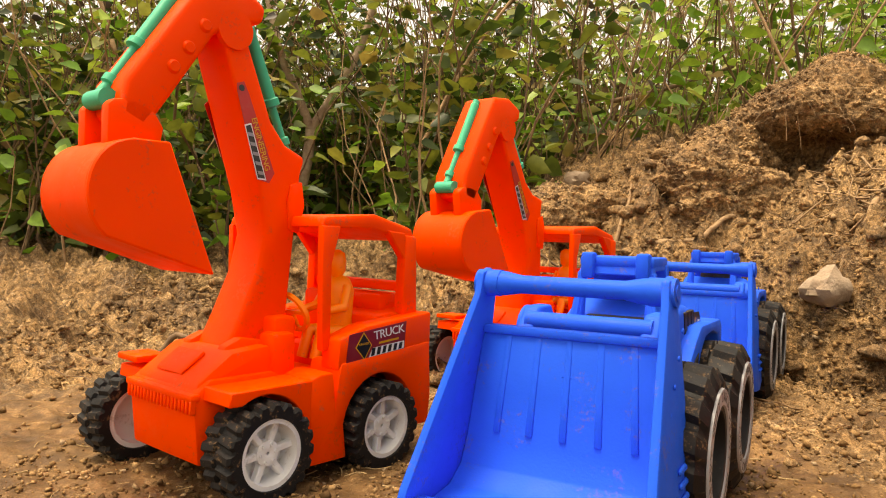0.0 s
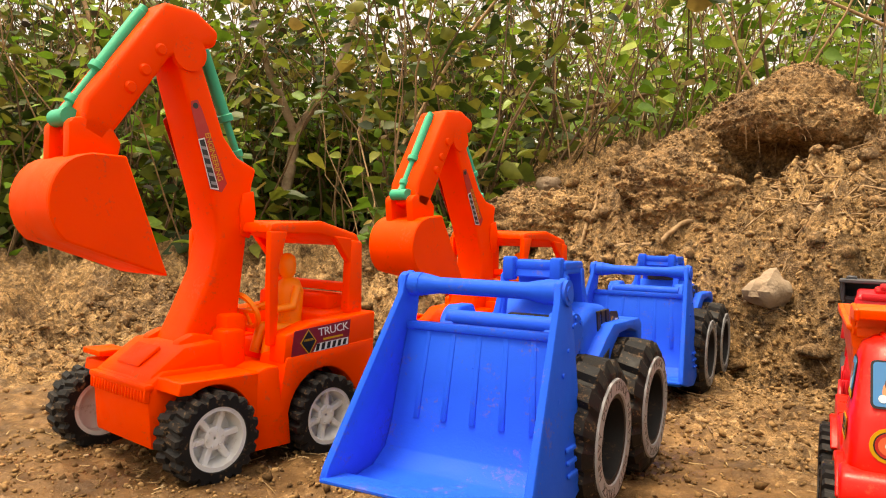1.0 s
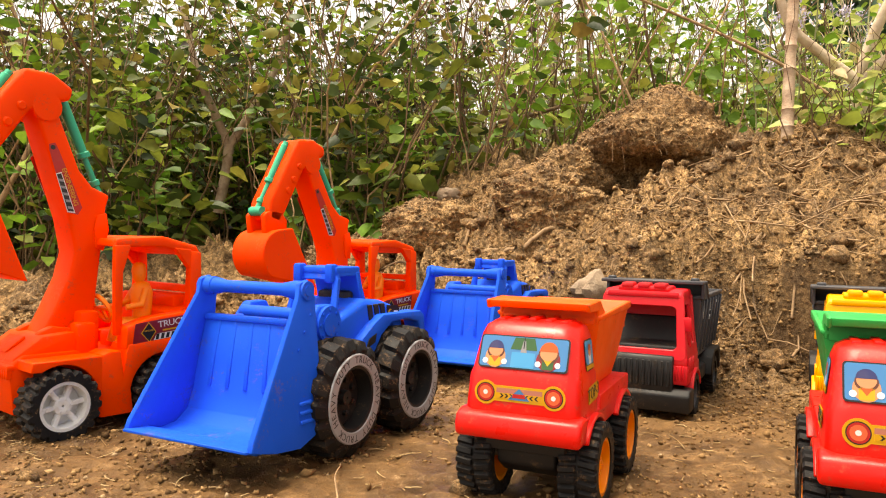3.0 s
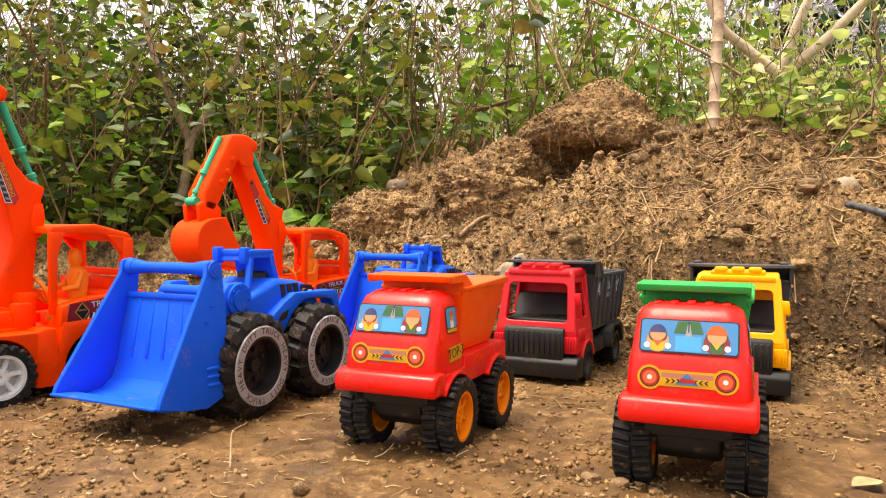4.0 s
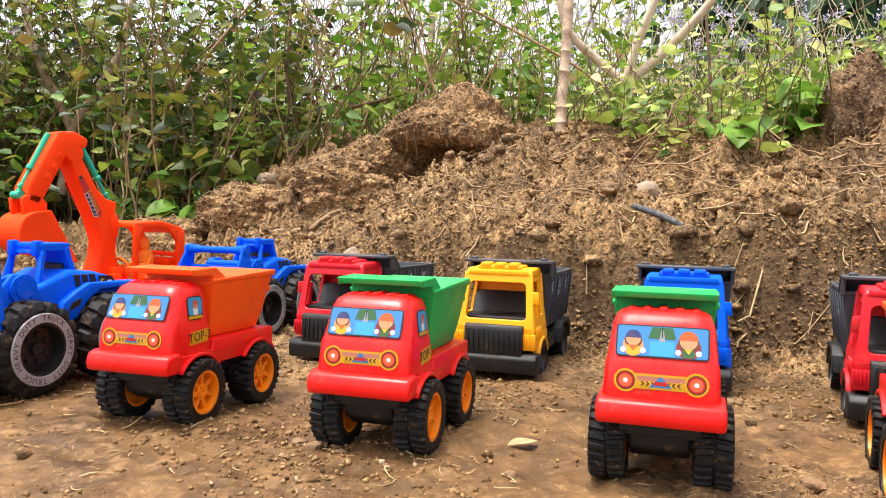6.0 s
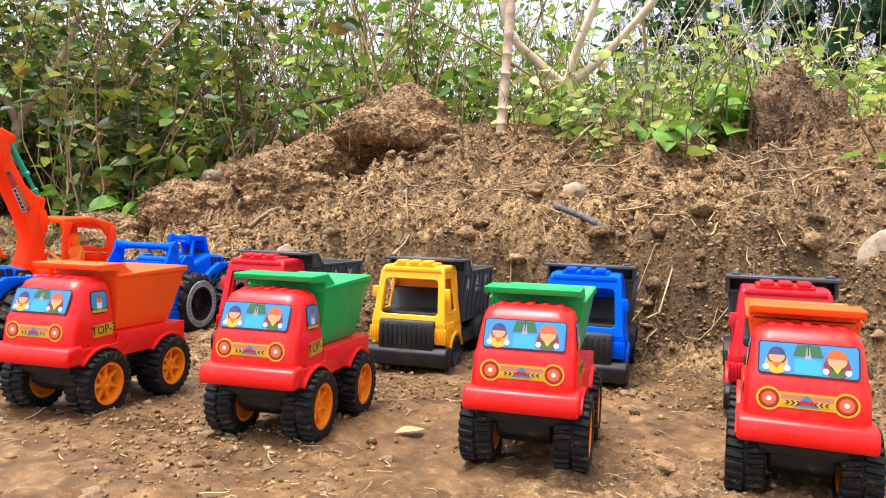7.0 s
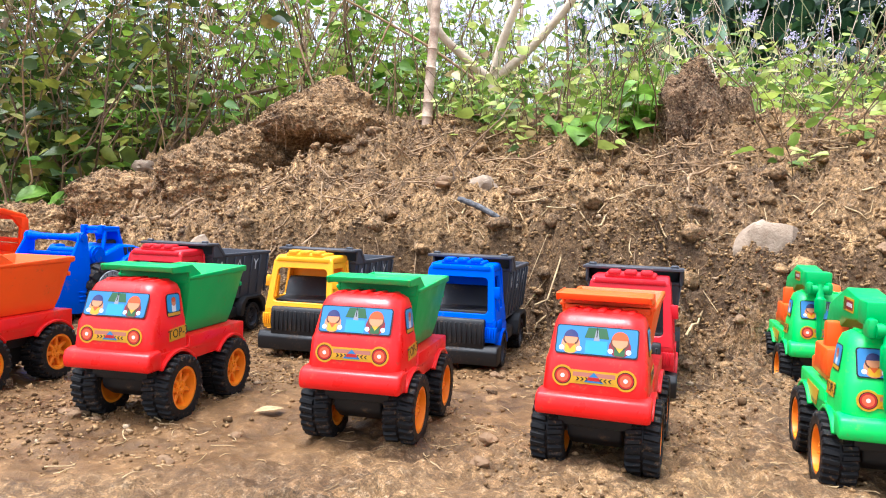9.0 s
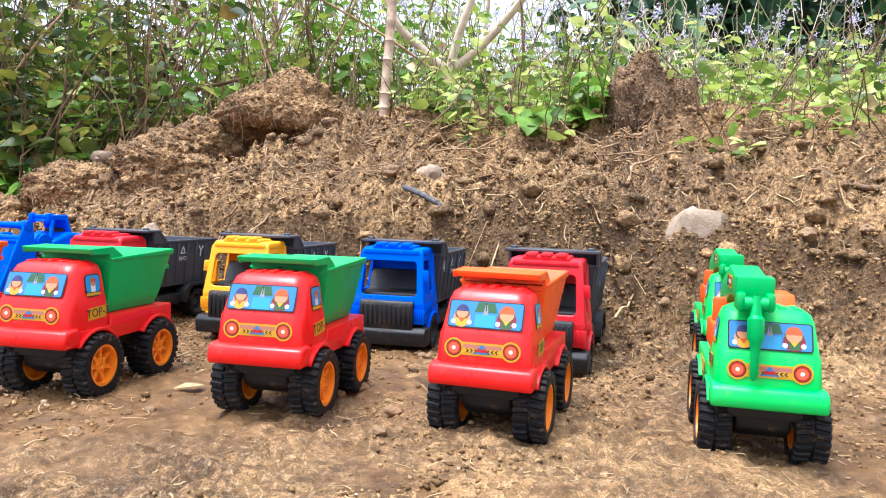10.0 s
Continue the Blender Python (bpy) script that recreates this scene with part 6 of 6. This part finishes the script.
# crossing bare branches
for k, (line, r0) in enumerate((([(1.10, 1.15, 0.30), (1.02, 1.25, 0.42), (0.86, 1.32, 0.55), (0.60, 1.42, 0.70), (0.42, 1.5, 0.80)], 0.0042), ([(0.93, 1.10, 0.31), (0.98, 1.12, 0.40), (1.10, 1.12, 0.44), (1.20, 1.15, 0.52)], 0.0036), ([(0.36, 1.62, 0.44), (0.48, 1.60, 0.47), (0.62, 1.6, 0.52)], 0.0065), ([(-0.66, 1.30, 0.18), (-0.60, 1.34, 0.40), (-0.72, 1.40, 0.72)], 0.006), ([(1.08, 1.02, 0.28), (1.10, 1.05, 0.40), (1.09, 1.07, 0.62)], 0.0048), ([(0.90, 1.0, 0.29), (1.0, 1.02, 0.33), (1.12, 0.98, 0.30), (1.2, 0.95, 0.27)], 0.003), ([(-0.05, 1.40, 0.30), (0.05, 1.45, 0.50), (0.20, 1.5, 0.72)], 0.0045))):
    pts = smooth_line(line, 18)
    rod("bare_branch", pts, [r0 * (1 - 0.45 * i / len(pts)) for i in range(len(pts))], M["stem"] if k in (2, 4) else M["root"], "thin bare branch leaning through the weeds", "branch")


# broad-leaved plant at the bank's edge
def broadleaf(base, n, tall, seed, label):
    q = random.Random(seed)
    t = thing("broadleaf_plant", pose(*base), label, "plant")
    for s in range(n):
        a = 2 * math.pi * s / n + q.uniform(-0.5, 0.5)
        top = Vector((math.cos(a) * 0.05, math.sin(a) * 0.05, tall * q.uniform(0.6, 1.0)))
        line = smooth_line([Vector((0, 0, -0.02)), top * 0.5 + Vector((0.008 * math.cos(a), 0, 0)), top], 8)
        stalk = part("stalk", tube(line, 0.0018, 6), M["leaf_bright"], t)
        for i in range(5):
            at_ = line[min(len(line) - 1, 3 + i)]
            b = q.uniform(0, 2 * math.pi)
            ln = q.uniform(0.034, 0.066)
            bm = bmesh.new()
            rows = []
            for u in range(7):
                f = u / 6
                w = ln * 0.42 * math.sin(math.pi * min(1, f * 0.93 + 0.07)) ** 0.75 * (1.0 if f < 0.5 else 1.15 - 0.3 * f)
                w = max(w, 0.0004) if u < 6 else 0.0002
                zc = 0.012 * f - 0.030 * f * f
                rows.append([bm.verts.new((f * ln, sx * w, zc + abs(sx) * w * 0.25 + 0.0015 * math.sin(9 * f) * abs(sx))) for sx in (-1, -0.5, 0, 0.5, 1)])
            for r0, r1 in zip(rows, rows[1:]):
                for c in range(4):
                    bm.faces.new((r0[c], r0[c + 1], r1[c + 1], r1[c]))
            part("leaf", bm, M["leaf_bright"], t, m=Matrix.Translation(at_) @ pose(0, 0, 0, q.uniform(-25, 25), q.uniform(-25, 30), math.degrees(b)))
    return t


broadleaf((1.170, 0.862, 0.275), 6, 0.20, 5, "bright green broad-leaved plant rooted at the bank's edge")
broadleaf((1.032, 0.870, 0.270), 4, 0.12, 6, "green broad-leaved plant with folded leaves")
broadleaf((1.33, 0.83, 0.29), 4, 0.10, 8, "small green broad-leaved plant beside a clod")
broadleaf((0.08, 1.27, 0.12), 4, 0.12, 9, "green broad-leaved plant under the hedge")


# ---- roots, sticks, stones ----
def laid(name, xy, r, mat, label, category, arch=0.0, n=16):
    """A stick or root that lies along the ground through points in plan."""
    flat = smooth_line([(x, y, 0) for x, y in xy], n)
    pts = []
    for i, p in enumerate(flat):
        f = i / (len(flat) - 1)
        pts.append((p.x, p.y, ground_z(p.x, p.y) + r * 0.7 + arch * math.sin(math.pi * f)))
    zs = [p[2] for p in pts]
    pts = [(p[0], p[1], sum(zs[max(0, i - 2):i + 3]) / len(zs[max(0, i - 2):i + 3])) for i, p in enumerate(pts)]
    return rod(name, pts, [r * (1 - 0.4 * i / len(pts)) for i in range(len(pts))], mat, label, category)


laid("root", [(0.250, 0.900), (0.300, 0.915), (0.355, 0.935), (0.43, 0.985)], 0.0042, M["root"], "long dry brown root lying on the bank", "root", 0.006)
laid("root", [(0.235, 1.020), (0.255, 1.045), (0.300, 1.16)], 0.0032, M["root"], "bent pale root on the bank", "root", 0.004)
laid("stick", [(0.445, 0.790), (0.500, 0.835)], 0.0048, M["root"], "short dry stick on the bank", "stick", 0.002, 8)
rod("stick", smooth_line([(0.741, 0.585, 0.180), (0.762, 0.560, 0.170), (0.784, 0.530, 0.155)], 8), [0.0034, 0.0046, 0.0038, 0.0047, 0.0038, 0.0045, 0.0040, 0.0042, 0.004, 0.0038, 0.003, 0.003][:len(smooth_line([(0, 0, 0), (1, 0, 0), (2, 0, 0)], 8))], M["char"], "charred black stick with a grey bark on the bank", "stick")
laid("root", [(0.02, 1.15), (0.10, 1.10), (0.17, 1.06)], 0.0028, M["stem"], "thin dark root on the bank", "root", 0.012)
laid("straw", [(0.86, 0.66), (0.85, 0.58), (0.835, 0.52)], 0.0014, M["straw"], "dry pale straw on the bank", "straw", 0.008)
laid("root", [(1.085, 0.56), (1.14, 0.64), (1.20, 0.66), (1.29, 0.60)], 0.0027, M["root"], "pale bent root arching over the bank", "root", 0.02)
laid("stick", [(1.32, 0.50), (1.40, 0.36)], 0.0060, M["stem"], "thick grey-brown stick on the bank", "stick", 0.004, 8)
laid("straw", [(0.893, 0.457), (0.918, 0.478)], 0.0015, M["straw"], "short dry straw on the bank", "straw", 0.006, 6)
laid("straw", [(0.724, 0.60), (0.727, 0.575)], 0.0013, M["straw"], "short dry straw on the bank", "straw", 0.006, 6)
laid("straw", [(0.834, 0.673), (0.822, 0.60), (0.817, 0.526)], 0.0013, M["straw"], "dry pale straw on the bank", "straw", 0.008)
laid("straw", [(0.128, 0.195), (0.119, 0.245), (0.117, 0.300)], 0.0006, M["root"], "thin yellow straw on the trodden earth", "straw", 0.012)
laid("stick", [(-0.33, 0.66), (-0.27, 0.70), (-0.22, 0.69)], 0.0040, M["stem"], "crooked brown stick on the loose earth", "stick", 0.004)


def stone(x, y, size, seed, label, mat, sink=0.25, turn=0):
    return lump("stone", (x, y, ground_z(x, y) + size[2] * (1 - 2 * sink)), size, mat, seed, label, "stone", 0.36, 3, turn)


stone(0.384, 0.728, (0.026, 0.018, 0.022), 21, "pale angular stone at the bank's foot", M["stone"], 0.2, 20)
stone(0.225, 1.255, (0.022, 0.018, 0.016), 22, "pale rounded stone on the bank", M["stone"], 0.2)
stone(0.807, 0.692, (0.0235, 0.018, 0.0185), 23, "smooth tan stone beside a charred stick", M["stone"], 0.1)
stone(0.862, 0.690, (0.0115, 0.009, 0.006), 24, "small orange-brown stone on the bank", M["pebble"], 0.1)
stone(1.094, 0.388, (0.037, 0.015, 0.036), 25, "flat pale stone set in the bank", M["stone"], 0.27, -35)
stone(1.190, 0.300, (0.016, 0.010, 0.009), 26, "pinkish flat stone on the bank", M["pebble"], 0.1, 30)
stone(1.231, 0.262, (0.014, 0.010, 0.006), 27, "pinkish flat stone on the bank", M["pebble"], 0.1, 10)
stone(0.735, 0.655, (0.013, 0.010, 0.009), 28, "pinkish stone lump on the bank", M["pebble"], 0.2)
q = random.Random(5)
for x, y, s in ((0.627, 0.058, 0.0080), (0.611, 0.020, 0.0065), (0.300, 0.055, 0.008), (0.345, 0.160, 0.0055), (0.350, 0.172, 0.0048), (0.335, 0.182, 0.0060), (0.362, 0.150, 0.0042), (0.995, 0.300, 0.0090), (0.975, 0.270, 0.0070), (0.70, 0.268, 0.0075), (-0.17, 0.31, 0.010), (0.46, 0.10, 0.0045), (0.90, 0.25, 0.007), (0.955, 0.235, 0.006), (0.42, 0.06, 0.006), (0.31, 0.40, 0.006)):
    stone(x, y, (s * 0.9, s * 0.75, s * 0.55), q.randint(30, 90), "small brown clod-like stone on the trodden earth", M["pebble"], 0.30, q.uniform(0, 180))


def fallen_leaf(x, y, ln, mat, turn, label):
    bm = bmesh.new()
    rows = []
    for u in range(7):
        f = u / 6
        w = max(0.0004, ln * 0.28 * math.sin(math.pi * f))
        rows.append([bm.verts.new((f * ln - ln / 2, sx * w, 0.002 + 0.003 * f * (1 - f) + abs(sx) * w * 0.15)) for sx in (-1, 0, 1)])
    for r0, r1 in zip(rows, rows[1:]):
        for c in range(2):
            bm.faces.new((r0[c], r0[c + 1], r1[c + 1], r1[c]))
    ob = part("fallen_leaf", bm, mat, None)
    ob.matrix_basis = pose(x, y, ground_z(x, y) + 0.002, 0, 0, turn)
    return tagged(ob, label, "leaf")


fallen_leaf(0.483, 0.155, 0.024, M["straw"], 20, "pale withered leaf lying flat on the earth")
fallen_leaf(0.660, 0.850, 0.030, M["leaf_bright"], 60, "green fallen leaf on the bank")
fallen_leaf(1.070, 0.545, 0.032, M["leaf_bright"], -20, "green fallen leaf on the bank")
fallen_leaf(1.020, 0.455, 0.022, M["leaf_bright"], 40, "green fallen leaf on the bank")

# fine rootlets and chaff, past counting
r = np.random.default_rng(71)


def chaff(name, n, xs, ys, lens, rad, mat, label, keep):
    x, y = r.uniform(*xs, n), r.uniform(*ys, n)
    ok = r.random(n) < keep(x, y)
    x, y = x[ok], y[ok]
    n = len(x)
    a, ln, bend = r.uniform(0, 2 * np.pi, n), lens[0] * (lens[1] / lens[0]) ** r.random(n) ** 1.5, r.normal(0, 0.5, n)
    s = np.linspace(-0.5, 0.5, 5)
    px = x[:, None] + ln[:, None] * (np.cos(a)[:, None] * s - np.sin(a)[:, None] * bend[:, None] * s * s)
    py = y[:, None] + ln[:, None] * (np.sin(a)[:, None] * s + np.cos(a)[:, None] * bend[:, None] * s * s)
    pz = height(px, py)
    flatter = 0.5 * pz + 0.5 * pz.mean(1, keepdims=True) + 0.001 + np.abs(r.normal(0, 0.18, n))[:, None] * ln[:, None] * (0.5 + s * r.choice([-1, 1], n)[:, None]) * 0.8
    stems(name, np.stack([px, py, flatter], -1), r.uniform(*rad, n)[:, None] * np.linspace(1, 0.6, 5)[None], M[mat], label, "rootlets", sides=3)


chaff("rootlets", 2600, (-0.5, 1.6), (0.25, 1.3), (0.010, 0.060), (0.00030, 0.00085), "root", "fine pale rootlets and chaff on the bank", lambda x, y: loose(x, y) ** 2)
chaff("dark_rootlets", 1800, (-0.5, 1.6), (0.25, 1.3), (0.012, 0.070), (0.00035, 0.0011), "stem", "fine dark roots on the bank", lambda x, y: loose(x, y) ** 2)
chaff("bank_twigs", 820, (0.45, 1.7), (0.60, 1.20), (0.04, 0.20), (0.0006, 0.0022), "root", "dry twigs and roots along the bank's top", lambda x, y: loose(x, y))
chaff("slope_twigs", 260, (0.75, 1.6), (0.34, 0.95), (0.03, 0.13), (0.0007, 0.0020), "straw", "pale dry twigs and stalks on the bank's slope", lambda x, y: loose(x, y) ** 2)
chaff("ground_chaff", 2600, (-0.3, 1.1), (-0.25, 0.6), (0.003, 0.018), (0.00025, 0.0006), "straw", "chaff and bits of straw on the trodden earth", lambda x, y: 0.8 + 0 * x)
